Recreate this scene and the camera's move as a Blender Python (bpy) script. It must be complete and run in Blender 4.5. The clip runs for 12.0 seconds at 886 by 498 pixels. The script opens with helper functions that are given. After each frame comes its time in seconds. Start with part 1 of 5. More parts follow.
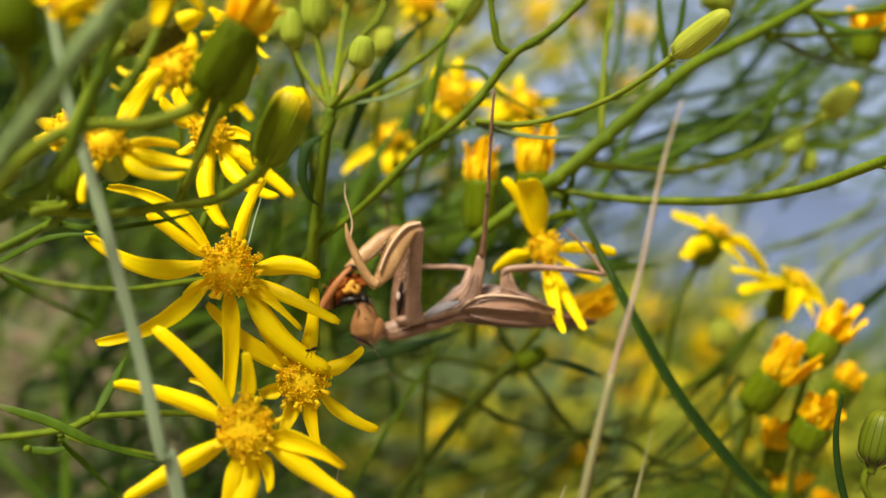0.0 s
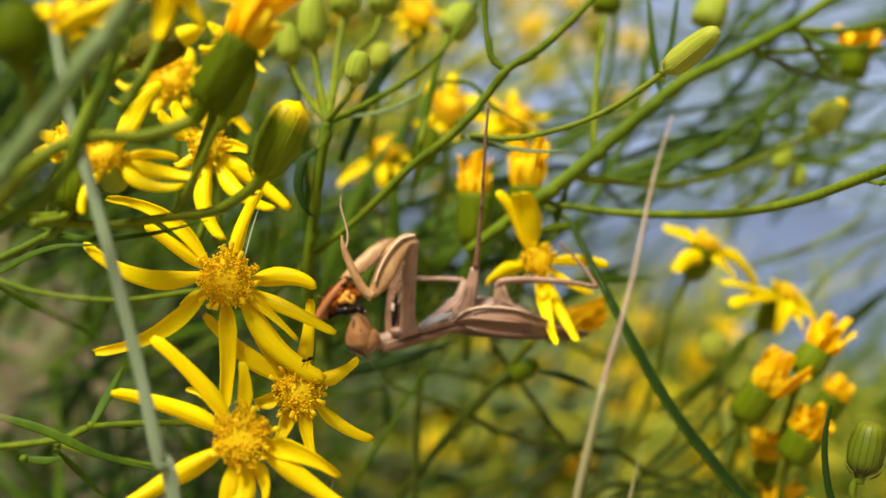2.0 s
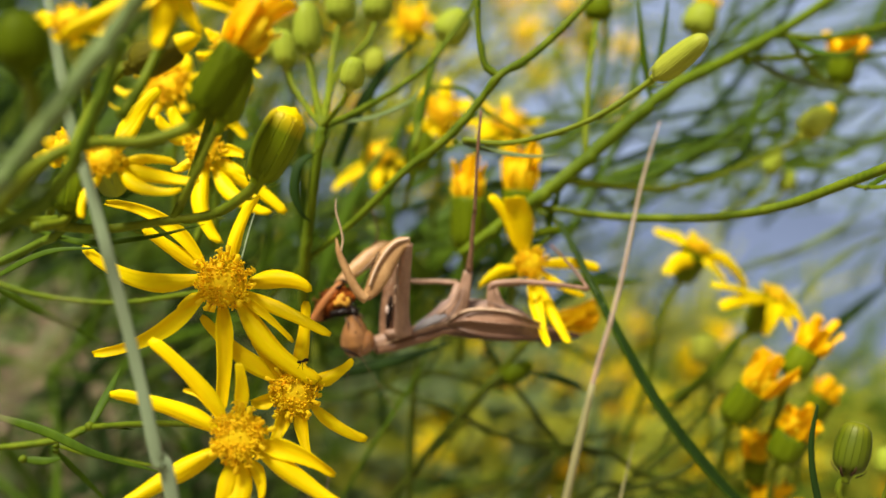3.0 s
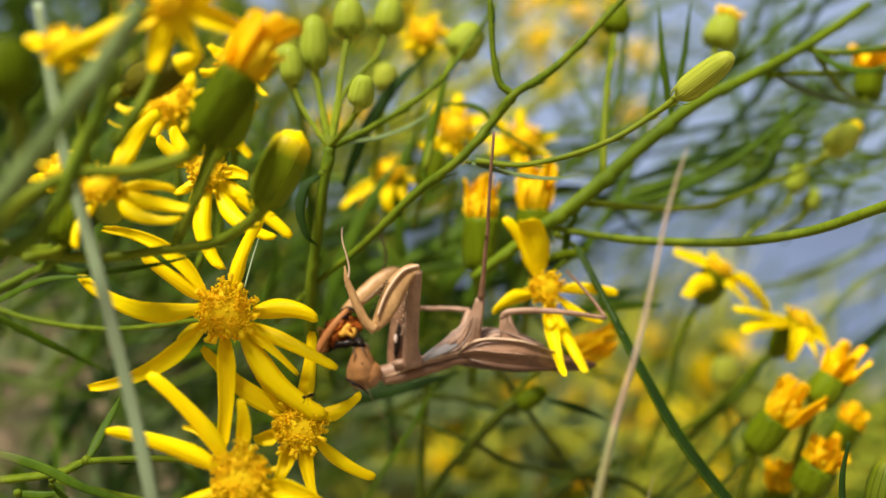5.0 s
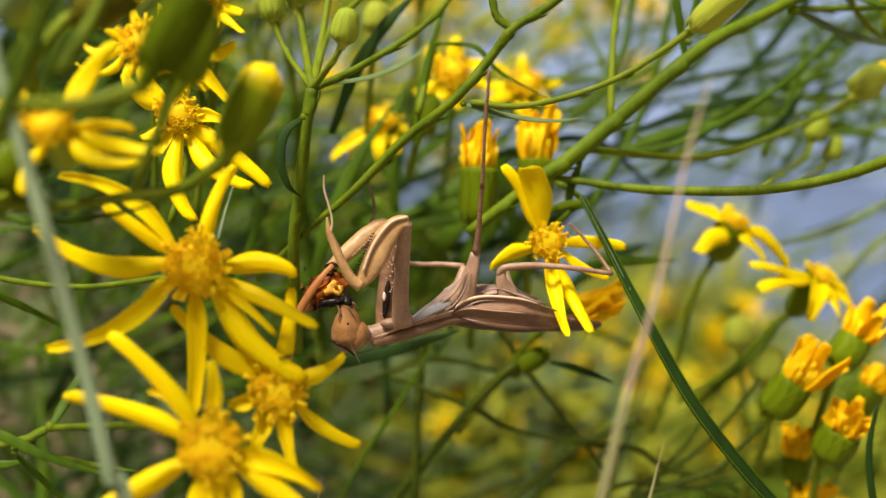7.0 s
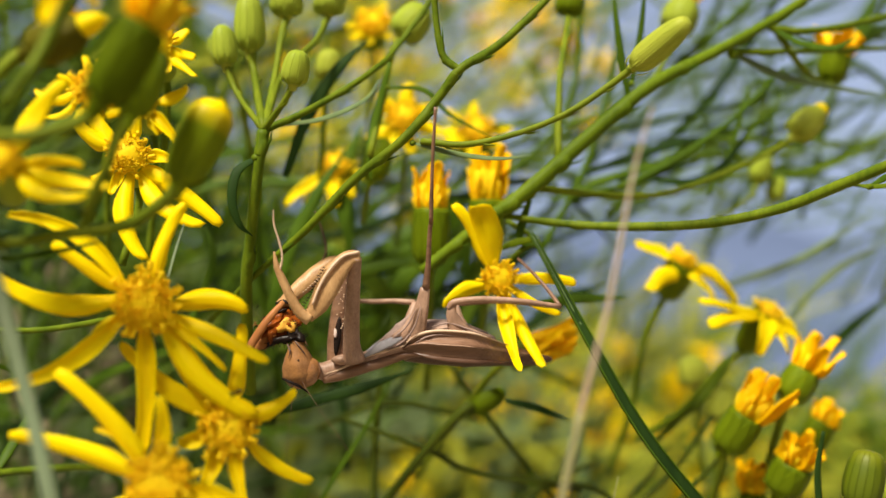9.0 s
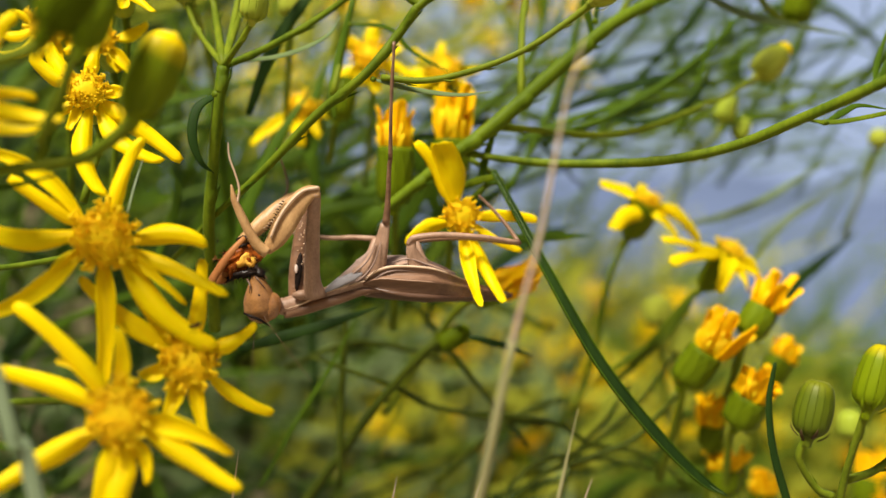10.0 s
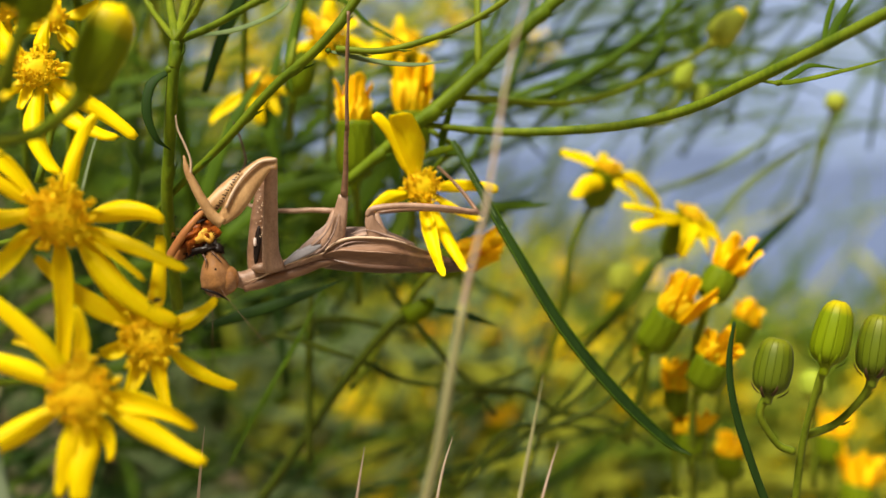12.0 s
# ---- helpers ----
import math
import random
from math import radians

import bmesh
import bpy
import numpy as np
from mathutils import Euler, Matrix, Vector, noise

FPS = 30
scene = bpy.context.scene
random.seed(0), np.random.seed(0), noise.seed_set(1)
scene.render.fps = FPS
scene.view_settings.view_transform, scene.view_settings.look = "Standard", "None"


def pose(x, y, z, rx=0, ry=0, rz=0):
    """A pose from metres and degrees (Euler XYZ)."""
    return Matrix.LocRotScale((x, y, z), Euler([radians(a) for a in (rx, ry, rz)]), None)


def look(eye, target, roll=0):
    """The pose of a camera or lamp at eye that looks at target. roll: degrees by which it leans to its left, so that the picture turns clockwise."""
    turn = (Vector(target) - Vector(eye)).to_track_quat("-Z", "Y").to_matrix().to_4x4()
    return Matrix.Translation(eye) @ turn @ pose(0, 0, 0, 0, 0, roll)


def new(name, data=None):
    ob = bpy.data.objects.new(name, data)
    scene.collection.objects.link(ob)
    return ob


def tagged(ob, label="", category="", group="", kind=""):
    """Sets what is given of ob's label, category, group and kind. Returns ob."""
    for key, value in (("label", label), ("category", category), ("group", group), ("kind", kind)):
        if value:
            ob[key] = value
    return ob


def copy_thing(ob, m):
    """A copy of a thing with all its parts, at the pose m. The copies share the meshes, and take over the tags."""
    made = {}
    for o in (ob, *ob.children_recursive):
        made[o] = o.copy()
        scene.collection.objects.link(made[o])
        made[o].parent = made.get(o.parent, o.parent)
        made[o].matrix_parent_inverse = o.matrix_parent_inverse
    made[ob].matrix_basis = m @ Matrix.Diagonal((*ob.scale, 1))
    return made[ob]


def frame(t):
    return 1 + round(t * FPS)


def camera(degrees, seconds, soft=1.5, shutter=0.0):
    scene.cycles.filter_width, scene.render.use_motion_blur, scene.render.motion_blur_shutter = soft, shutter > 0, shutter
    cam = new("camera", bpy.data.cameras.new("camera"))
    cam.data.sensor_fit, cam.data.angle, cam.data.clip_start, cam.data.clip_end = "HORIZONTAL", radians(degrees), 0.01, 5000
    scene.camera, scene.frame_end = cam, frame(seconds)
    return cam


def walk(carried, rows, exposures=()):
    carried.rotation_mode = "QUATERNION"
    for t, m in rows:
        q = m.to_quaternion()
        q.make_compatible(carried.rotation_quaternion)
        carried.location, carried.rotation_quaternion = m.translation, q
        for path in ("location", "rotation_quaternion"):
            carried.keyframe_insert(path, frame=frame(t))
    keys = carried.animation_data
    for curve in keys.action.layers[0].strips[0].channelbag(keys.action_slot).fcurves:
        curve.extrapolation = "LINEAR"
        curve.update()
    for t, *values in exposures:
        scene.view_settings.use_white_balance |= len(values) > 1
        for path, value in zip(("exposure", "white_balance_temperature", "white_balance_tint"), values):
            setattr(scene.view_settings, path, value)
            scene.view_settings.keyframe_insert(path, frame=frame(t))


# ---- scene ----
cam = camera(50, 12.0, soft=1.45)
cam.data.dof.use_dof = True
cam.data.dof.focus_distance = 0.1448
cam.data.dof.aperture_fstop = 8.7
PATH = [
    (0, look((0.00034, -0.16569, 0.77726), (-0.00147, 0.00305, 0.79783), -0.07)),
    (0.5, look((0.00059, -0.16643, 0.77695), (-0.00115, 0.00231, 0.79759), 0.05)),
    (1, look((0.00054, -0.16696, 0.77669), (-0.00087, 0.00170, 0.79793), 0.07)),
    (1.5, look((0.00038, -0.16734, 0.77675), (-0.00064, 0.00122, 0.79882), 0.05)),
    (2, look((0.00006, -0.16762, 0.77665), (-0.00042, 0.00081, 0.79973), 0.03)),
    (2.5, look((0.00000, -0.16835, 0.77634), (0.00000, -0.00000, 0.80000), 0.00)),
    (3, look((0.00045, -0.17012, 0.77631), (0.00073, -0.00177, 0.79995), -0.02)),
    (3.2, look((-0.00021, -0.17104, 0.77635), (0.00114, -0.00271, 0.80008), 0.01)),
    (4.8, look((-0.00035, -0.16676, 0.78109), (-0.00051, 0.00134, 0.80642), 0.13)),
    (5, look((0.00011, -0.16398, 0.78110), (-0.00141, 0.00430, 0.80514), 0.21)),
    (5.5, look((0.00164, -0.15807, 0.78050), (-0.00258, 0.01077, 0.79989), 0.11)),
    (6, look((0.00229, -0.15429, 0.78069), (-0.00285, 0.01457, 0.79962), 0.14)),
    (6.5, look((0.00198, -0.15172, 0.78172), (-0.00222, 0.01727, 0.79978), 0.21)),
    (6.7, look((0.00208, -0.15139, 0.78152), (-0.00153, 0.01769, 0.79882), 0.26)),
    (8.3, look((0.00442, -0.15193, 0.77491), (0.00467, 0.01599, 0.80141), -1.11)),
    (8.5, look((0.00407, -0.15214, 0.77672), (0.00549, 0.01559, 0.80437), -1.00)),
    (9, look((0.00431, -0.15237, 0.77650), (0.00782, 0.01516, 0.80520), -1.09)),
    (9.5, look((0.00523, -0.15229, 0.77480), (0.01082, 0.01581, 0.79951), -1.29)),
    (10, look((0.00746, -0.15318, 0.77404), (0.01406, 0.01552, 0.79399), -1.38)),
    (10.5, look((0.00813, -0.15279, 0.77251), (0.01731, 0.01606, 0.78998), -1.54)),
    (11, look((0.00861, -0.15293, 0.77189), (0.02046, 0.01574, 0.78954), -1.67)),
    (11.5, look((0.00952, -0.15346, 0.77181), (0.02146, 0.01527, 0.78876), -2.38)),
    (12, look((0.00908, -0.15320, 0.77200), (0.02057, 0.01559, 0.78868), -3.23)),
]
walk(cam, PATH)

# ---- light ----
SUN_ELEVATION, SUN_TURN = 50, -30
world = bpy.data.worlds.new("sky")
scene.world = world
world.use_nodes = True
sky = world.node_tree.nodes.new("ShaderNodeTexSky")
sky.sky_type = "NISHITA"
sky.sun_disc = False
sky.sun_elevation = radians(SUN_ELEVATION)
sky.sun_rotation = radians(180 + SUN_TURN)
sky.dust_density = 3.0
background = world.node_tree.nodes["Background"]
background.inputs["Strength"].default_value = 0.031
world.node_tree.links.new(sky.outputs[0], background.inputs["Color"])
sun = new("sun", bpy.data.lights.new("sun", "SUN"))
sun.data.energy = 6.2
sun.data.angle = radians(16)
sun.data.color = (1.0, 0.925, 0.79)
sun.rotation_euler = (radians(90 - SUN_ELEVATION), 0, radians(SUN_TURN))
scene.view_settings.exposure = 0.31

MM = 0.001


# ---- materials ----
def material(name, colour, second=None, rough=0.5, size=300.0, streak=1.0, bump=0.0, glow=0.0, island=0.0, spec=0.07, axis=2, ripe=None):
    """A surface with two scales of colour change, fine relief and, for leaves and petals, light passing through (glow); ripe: heights in metres between which it turns to another colour."""
    m = bpy.data.materials.new(name)
    m.use_nodes = True
    nt, bsdf, out = m.node_tree, m.node_tree.nodes["Principled BSDF"], m.node_tree.nodes["Material Output"]
    second = second or tuple(c * 0.6 for c in colour)
    co = nt.nodes.new("ShaderNodeTexCoord")
    mp = nt.nodes.new("ShaderNodeMapping")
    stretch = [1.0, 1.0, 1.0]
    stretch[axis] = 1.0 / streak
    mp.inputs["Scale"].default_value = stretch
    nt.links.new(co.outputs["Object"], mp.inputs["Vector"])
    coarse = nt.nodes.new("ShaderNodeTexNoise")
    coarse.inputs["Scale"].default_value = size
    coarse.inputs["Detail"].default_value = 3
    small = nt.nodes.new("ShaderNodeTexNoise")
    small.inputs["Scale"].default_value = size * 7
    small.inputs["Detail"].default_value = 2
    for n in (coarse, small):
        nt.links.new(mp.outputs[0], n.inputs["Vector"])
    add = nt.nodes.new("ShaderNodeMath")
    add.operation = "MULTIPLY_ADD"
    nt.links.new(small.outputs["Fac"], add.inputs[0])
    add.inputs[1].default_value = 0.45
    nt.links.new(coarse.outputs["Fac"], add.inputs[2])
    ramp = nt.nodes.new("ShaderNodeValToRGB")
    ramp.color_ramp.elements[0].position, ramp.color_ramp.elements[1].position = 0.48, 0.95
    ramp.color_ramp.elements[0].color, ramp.color_ramp.elements[1].color = (*second, 1), (*colour, 1)
    nt.links.new(add.outputs[0], ramp.inputs["Fac"])
    shade = ramp.outputs["Color"]
    if island:
        info = nt.nodes.new("ShaderNodeNewGeometry")
        ob = nt.nodes.new("ShaderNodeObjectInfo")
        both = nt.nodes.new("ShaderNodeMath")
        both.operation = "ADD"
        nt.links.new(info.outputs["Random Per Island"], both.inputs[0])
        nt.links.new(ob.outputs["Random"], both.inputs[1])
        val = nt.nodes.new("ShaderNodeMapRange")
        val.inputs["From Max"].default_value = 2.0
        val.inputs["To Min"].default_value, val.inputs["To Max"].default_value = 1 - island, 1 + island
        nt.links.new(both.outputs[0], val.inputs["Value"])
        hsv = nt.nodes.new("ShaderNodeHueSaturation")
        nt.links.new(val.outputs[0], hsv.inputs["Value"])
        nt.links.new(shade, hsv.inputs["Color"])
        shade = hsv.outputs["Color"]
    if ripe:
        split = nt.nodes.new("ShaderNodeSeparateXYZ")
        nt.links.new(co.outputs["Object"], split.inputs[0])
        rise = nt.nodes.new("ShaderNodeMapRange")
        rise.inputs["From Min"].default_value, rise.inputs["From Max"].default_value = ripe[0], ripe[1]
        nt.links.new(split.outputs["Z"], rise.inputs["Value"])
        turn = nt.nodes.new("ShaderNodeMixRGB")
        turn.inputs[2].default_value = (*ripe[2], 1)
        nt.links.new(rise.outputs[0], turn.inputs[0])
        nt.links.new(shade, turn.inputs[1])
        shade = turn.outputs[0]
    nt.links.new(shade, bsdf.inputs["Base Color"])
    bsdf.inputs["Roughness"].default_value = rough
    bsdf.inputs["Specular IOR Level"].default_value = spec
    if bump:
        b = nt.nodes.new("ShaderNodeBump")
        b.inputs["Strength"].default_value = bump
        b.inputs["Distance"].default_value = 0.0003
        nt.links.new(add.outputs[0], b.inputs["Height"])
        nt.links.new(b.outputs[0], bsdf.inputs["Normal"])
    if glow:
        tr = nt.nodes.new("ShaderNodeBsdfTranslucent")
        nt.links.new(shade, tr.inputs["Color"])
        mix = nt.nodes.new("ShaderNodeMixShader")
        mix.inputs["Fac"].default_value = glow
        nt.links.new(bsdf.outputs[0], mix.inputs[1])
        nt.links.new(tr.outputs[0], mix.inputs[2])
        nt.links.new(mix.outputs[0], out.inputs["Surface"])
    return m


PETAL = material("petal_yellow", (1.0, 0.82, 0.001), (0.98, 0.70, 0.001), 0.42, 330, 9, 0.5, 0.27, 0.08, axis=0)
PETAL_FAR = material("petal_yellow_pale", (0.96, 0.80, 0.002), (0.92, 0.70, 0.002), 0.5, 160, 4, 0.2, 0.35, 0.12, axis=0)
PETAL_ORANGE = material("petal_orange", (1.0, 0.68, 0.003), (0.98, 0.56, 0.002), 0.5, 160, 4, 0.2, 0.35, 0.12, axis=0)
FLORET = material("floret_orange", (1.0, 0.76, 0.012), (1.0, 0.60, 0.007), 0.55, 400, 1, 0.1, 0.18, 0.2)
# Lit copy of the stem green for bud stalks; the light is in its colour.
STEM_LIT = material("stalk_lit_yellow_green", (0.18, 0.22, 0.012), (0.09, 0.13, 0.007), 0.48, 330, 3, 0.6, 0.0, 0.12)
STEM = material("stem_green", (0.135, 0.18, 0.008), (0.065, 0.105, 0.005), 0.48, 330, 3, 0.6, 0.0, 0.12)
STEM_DARK = material("stem_dark_green", (0.11, 0.165, 0.011), (0.055, 0.10, 0.007), 0.5, 120, 5, 0.35, 0.0, 0.15)
# Brighter olive that carries the sunlight of the rear stems in its colour.
STEM_SUNLIT = material("stem_sunlit_olive", (0.42, 0.43, 0.04), (0.30, 0.33, 0.028), 0.5, 120, 5, 0.3, 0.25, 0.15)
# Shaded copy of the stem green: the bush's shade is in the colour.
STEM_SHADED = material("stem_shaded_olive", (0.065, 0.085, 0.007), (0.035, 0.05, 0.005), 0.5, 160, 6, 0.4, 0.0, 0.1)
STEM_STOUT = material("branch_green", (0.125, 0.18, 0.007), (0.07, 0.115, 0.005), 0.5, 160, 6, 0.5, 0.0, 0.1)
DRY = material("dry_brown_stem", (0.34, 0.27, 0.17), (0.22, 0.17, 0.10), 0.6, 90, 8, 0.4)
LEAF = material("leaf_green", (0.09, 0.158, 0.009), (0.044, 0.09, 0.0055), 0.45, 140, 6, 0.3, 0.25, 0.15)
LEAF_BLUE = material("leaf_grey_green", (0.20, 0.265, 0.105), (0.12, 0.175, 0.065), 0.5, 140, 6, 0.3, 0.2, 0.15)
BUD = material("bud_green", (0.39, 0.46, 0.05), (0.27, 0.35, 0.028), 0.42, 220, 6, 0.3, 0.15, 0.10)
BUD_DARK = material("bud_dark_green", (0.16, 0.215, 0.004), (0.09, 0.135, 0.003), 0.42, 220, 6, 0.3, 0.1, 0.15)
# Own dark green of the long leaf; doubles as painted shade in the thicket.
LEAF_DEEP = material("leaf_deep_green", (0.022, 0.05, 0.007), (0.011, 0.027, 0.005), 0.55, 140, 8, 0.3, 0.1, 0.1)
BUD_PALE = material("bud_pale_yellow_green", (0.46, 0.49, 0.06), (0.32, 0.38, 0.035), 0.42, 220, 6, 0.25, 0.15, 0.06)
BUD_MID = material("bud_mid_green", (0.125, 0.16, 0.003), (0.07, 0.10, 0.003), 0.5, 220, 6, 0.3, 0.12, 0.12, spec=0.25, ripe=(0.006, 0.011, (0.27, 0.27, 0.006)))
BUD_RIPE = material("bud_ripening_green", (0.21, 0.27, 0.003), (0.13, 0.19, 0.002), 0.45, 220, 6, 0.3, 0.15, 0.1, spec=0.12, ripe=(0.0072, 0.0100, (0.74, 0.56, 0.005)))
BUD_BROWN = material("bud_brownish_green", (0.15, 0.14, 0.008), (0.085, 0.075, 0.005), 0.5, 220, 6, 0.3, 0.1, 0.15)
BUD_LIME = material("bud_lime_green", (0.20, 0.27, 0.006), (0.12, 0.18, 0.004), 0.45, 220, 6, 0.3, 0.12, 0.1)
BUD_OLIVE = material("bud_olive_green", (0.105, 0.145, 0.003), (0.062, 0.092, 0.002), 0.5, 220, 6, 0.3, 0.1, 0.12, spec=0.03)
BRACT_TIP = material("bract_tip_brown", (0.08, 0.05, 0.02), (0.04, 0.025, 0.01), 0.6, 300)
GRASS = material("grass_pale_green", (0.38, 0.46, 0.29), (0.26, 0.34, 0.19), 0.4, 100, 12, 0.35, 0.2)
STEM_GREY = material("stem_grey_green", (0.16, 0.22, 0.075), (0.10, 0.15, 0.05), 0.5, 100, 8, 0.35)
GRASS_DRY = material("grass_drying", (0.34, 0.32, 0.15), (0.23, 0.21, 0.09), 0.5, 90, 10, 0.4, 0.15)
STRAW = material("straw_tan", (0.60, 0.48, 0.36), (0.36, 0.23, 0.15), 0.55, 140, 5, 0.4, 0.15)
MANTIS = material("mantis_tan", (0.56, 0.335, 0.145), (0.35, 0.185, 0.072), 0.4, 520, 2, 0.55, 0.10, spec=0.35)
MANTIS_PINK = material("mantis_pinkish_brown", (0.47, 0.29, 0.195), (0.26, 0.15, 0.095), 0.4, 560, 2, 0.6, 0.10, spec=0.35)
MANTIS_DARK = material("mantis_dark_brown", (0.12, 0.06, 0.034), (0.06, 0.028, 0.015), 0.38, 420, 8, 0.6, axis=0, spec=0.35)
MANTIS_PALE = material("mantis_pale_edge", (0.68, 0.50, 0.35), (0.55, 0.38, 0.25), 0.4, 300, 1, 0.2)
MANTIS_GREY = material("mantis_grey", (0.37, 0.262, 0.218), (0.20, 0.135, 0.108), 0.45, 560, 1, 0.3)
SLATE = material("mantis_slate_skin", (0.30, 0.28, 0.29), (0.20, 0.185, 0.19), 0.45, 300, 1, 0.3)
MANTIS_BROWN = material("mantis_mid_brown", (0.27, 0.145, 0.082), (0.13, 0.064, 0.034), 0.38, 520, 10, 0.7, axis=0, spec=0.4)
HEAD = material("mantis_head_brown", (0.32, 0.15, 0.05), (0.17, 0.075, 0.024), 0.26, 420, 1, 0.2, 0.1, spec=0.5)
EYE = material("mantis_eye", (0.37, 0.17, 0.055), (0.22, 0.09, 0.026), 0.12, 500, 1, 0.05, spec=0.8)
BLACK = material("chitin_black", (0.02, 0.013, 0.01), (0.01, 0.007, 0.006), 0.25, 400, 1, 0.2)
WHITE_SPOT = material("spot_white", (0.66, 0.52, 0.45), (0.5, 0.38, 0.32), 0.4, 400)
PREY = material("prey_orange", (0.36, 0.085, 0.010), (0.035, 0.010, 0.004), 0.3, 500, 1, 0.6)
PREY_YELLOW = material("prey_yellow", (0.75, 0.42, 0.06), (0.5, 0.22, 0.03), 0.45, 500, 1, 0.5)
TIBIA = material("tibia_red_brown", (0.40, 0.17, 0.055), (0.26, 0.09, 0.028), 0.35, 300, 2, 0.3)
SOIL = material("dry_soil", (0.30, 0.25, 0.19), (0.17, 0.14, 0.10), 0.9, 9, 1, 0.6)
# Aerial haze is painted in: both ridges bluish, the farther one paler.
HILL_HAZE = material("far_hills_haze", (0.118, 0.155, 0.262), (0.100, 0.135, 0.235), 1.0, 0.004, 1, 0.0, spec=0.0)
HILL_FAR_HAZE = material("farther_hills_haze", (0.180, 0.234, 0.372), (0.157, 0.206, 0.336), 1.0, 0.003, 1, 0.0, spec=0.0)


# ---- shapes ----
class Shape:
    """Collects rounded tubes, blobs and strips, in millimetres."""

    def __init__(self):
        self.v, self.f = [], []

    def add(self, rings, closed=True, caps=True):
        base, n = len(self.v), len(rings[0])
        for ring in rings:
            self.v.extend(ring)
        for i in range(len(rings) - 1):
            for j in range(n if closed else n - 1):
                a, b = base + i * n + j, base + i * n + (j + 1) % n
                self.f.append((a, b, b + n, a + n))
        if caps and closed:
            self.f.append(tuple(base + j for j in reversed(range(n))))
            last = base + (len(rings) - 1) * n
            self.f.append(tuple(last + j for j in range(n)))
        return self

    def tube(self, points, radii, n=8, flat=1.0, up=(0, -1, 0.2), steps=5, smooth=True, ridge=0.0):
        """A tapered rod along a smooth line; flat < 1 makes a blade whose face looks along up."""
        pts = spline(points, steps) if smooth and len(points) > 2 else [Vector(p) for p in points]
        rad = np.interp(np.linspace(0, 1, len(pts)), np.linspace(0, 1, len(radii)), radii)
        rings, up = [], Vector(up)
        for i, p in enumerate(pts):
            along = (pts[min(i + 1, len(pts) - 1)] - pts[max(i - 1, 0)]).normalized()
            face = up - along * up.dot(along)
            if face.length < 1e-3:
                face = Vector((1, 0, 0.3)) - along * along.x
            face.normalize()
            side = along.cross(face)
            r = float(rad[i])
            ring = []
            for j in range(n):
                a = 2 * math.pi * j / n
                k = 1.0 + ridge * math.cos(n / 2 * a)
                dent = -0.35 * r * flat * (1 - abs(math.cos(a))) if flat < 0.7 else 0.0
                ring.append(p + side * (r * k * math.cos(a)) + face * (r * k * flat * math.sin(a) + dent))
            rings.append(ring)
        return self.add(rings)

    def blob(self, centre, size, turn=None, n=14, m=9, taper=0.0, bend=0.0):
        """An egg with half-axes size; taper narrows it towards +z."""
        turn, centre, rings = turn or Matrix(), Vector(centre), []
        for i in range(m + 1):
            t = math.pi * (0.02 + 0.96 * i / m)
            z, r = -math.cos(t), math.sin(t) * (1 - taper * (-math.cos(t)))
            rings.append([centre + turn.to_3x3() @ Vector((size[0] * (r * math.cos(a) + bend * z * z), size[1] * r * math.sin(a), size[2] * z))
                          for a in (2 * math.pi * j / n for j in range(n))])
        return self.add(rings)

    def mesh(self, name, inverse=None):
        me = bpy.data.meshes.new(name)
        inv = inverse or Matrix()
        me.from_pydata([tuple(inv @ (Vector(p) * MM)) for p in self.v], [], self.f)
        me.polygons.foreach_set("use_smooth", [True] * len(me.polygons))
        me.update()
        return me


def spline(points, steps=5):
    """Catmull-Rom line through the points."""
    p = [Vector(q) for q in points]
    p = [p[0] * 2 - p[1]] + p + [p[-1] * 2 - p[-2]]
    out = []
    for i in range(1, len(p) - 2):
        for s in range(steps):
            t = s / steps
            out.append(0.5 * (2 * p[i] + (p[i + 1] - p[i - 1]) * t + (2 * p[i - 1] - 5 * p[i] + 4 * p[i + 1] - p[i + 2]) * t * t
                              + (3 * p[i] - p[i - 1] - 3 * p[i + 1] + p[i + 2]) * t ** 3))
    return out + [p[-2]]


def part(name, shape, mat, parent, label="", world=False):
    """One mesh under a thing or a part; world: its points are given in the world, not in the thing."""
    inv = None
    if world:
        m = parent.matrix_basis if not parent.parent else parent.parent.matrix_basis @ parent.matrix_basis
        inv = m.inverted()
    ob = new(name, shape.mesh(name, inv))
    ob.data.materials.append(mat)
    ob.parent = parent
    return tagged(ob, label) if label else ob


def thing(name, m, label, category, group=""):
    ob = new(name)
    ob.empty_display_size = 0.005
    ob.matrix_basis = m
    return tagged(ob, label, category, group)


def at(p):
    return Matrix.Translation(Vector(p) * MM)


def facing(p, normal, spin=0.0):
    """A pose at p whose z looks along normal and whose x lies to the right."""
    n = Vector(normal).normalized()
    x = Vector((0, 0, 1)).cross(n)
    x = Vector((1, 0, 0)) if x.length < 1e-3 else x.normalized()
    m = Matrix((x, n.cross(x), n)).transposed().to_4x4()
    return at(p) @ m @ pose(0, 0, 0, 0, 0, spin)


# ---- plants ----
rng = random.Random(4)


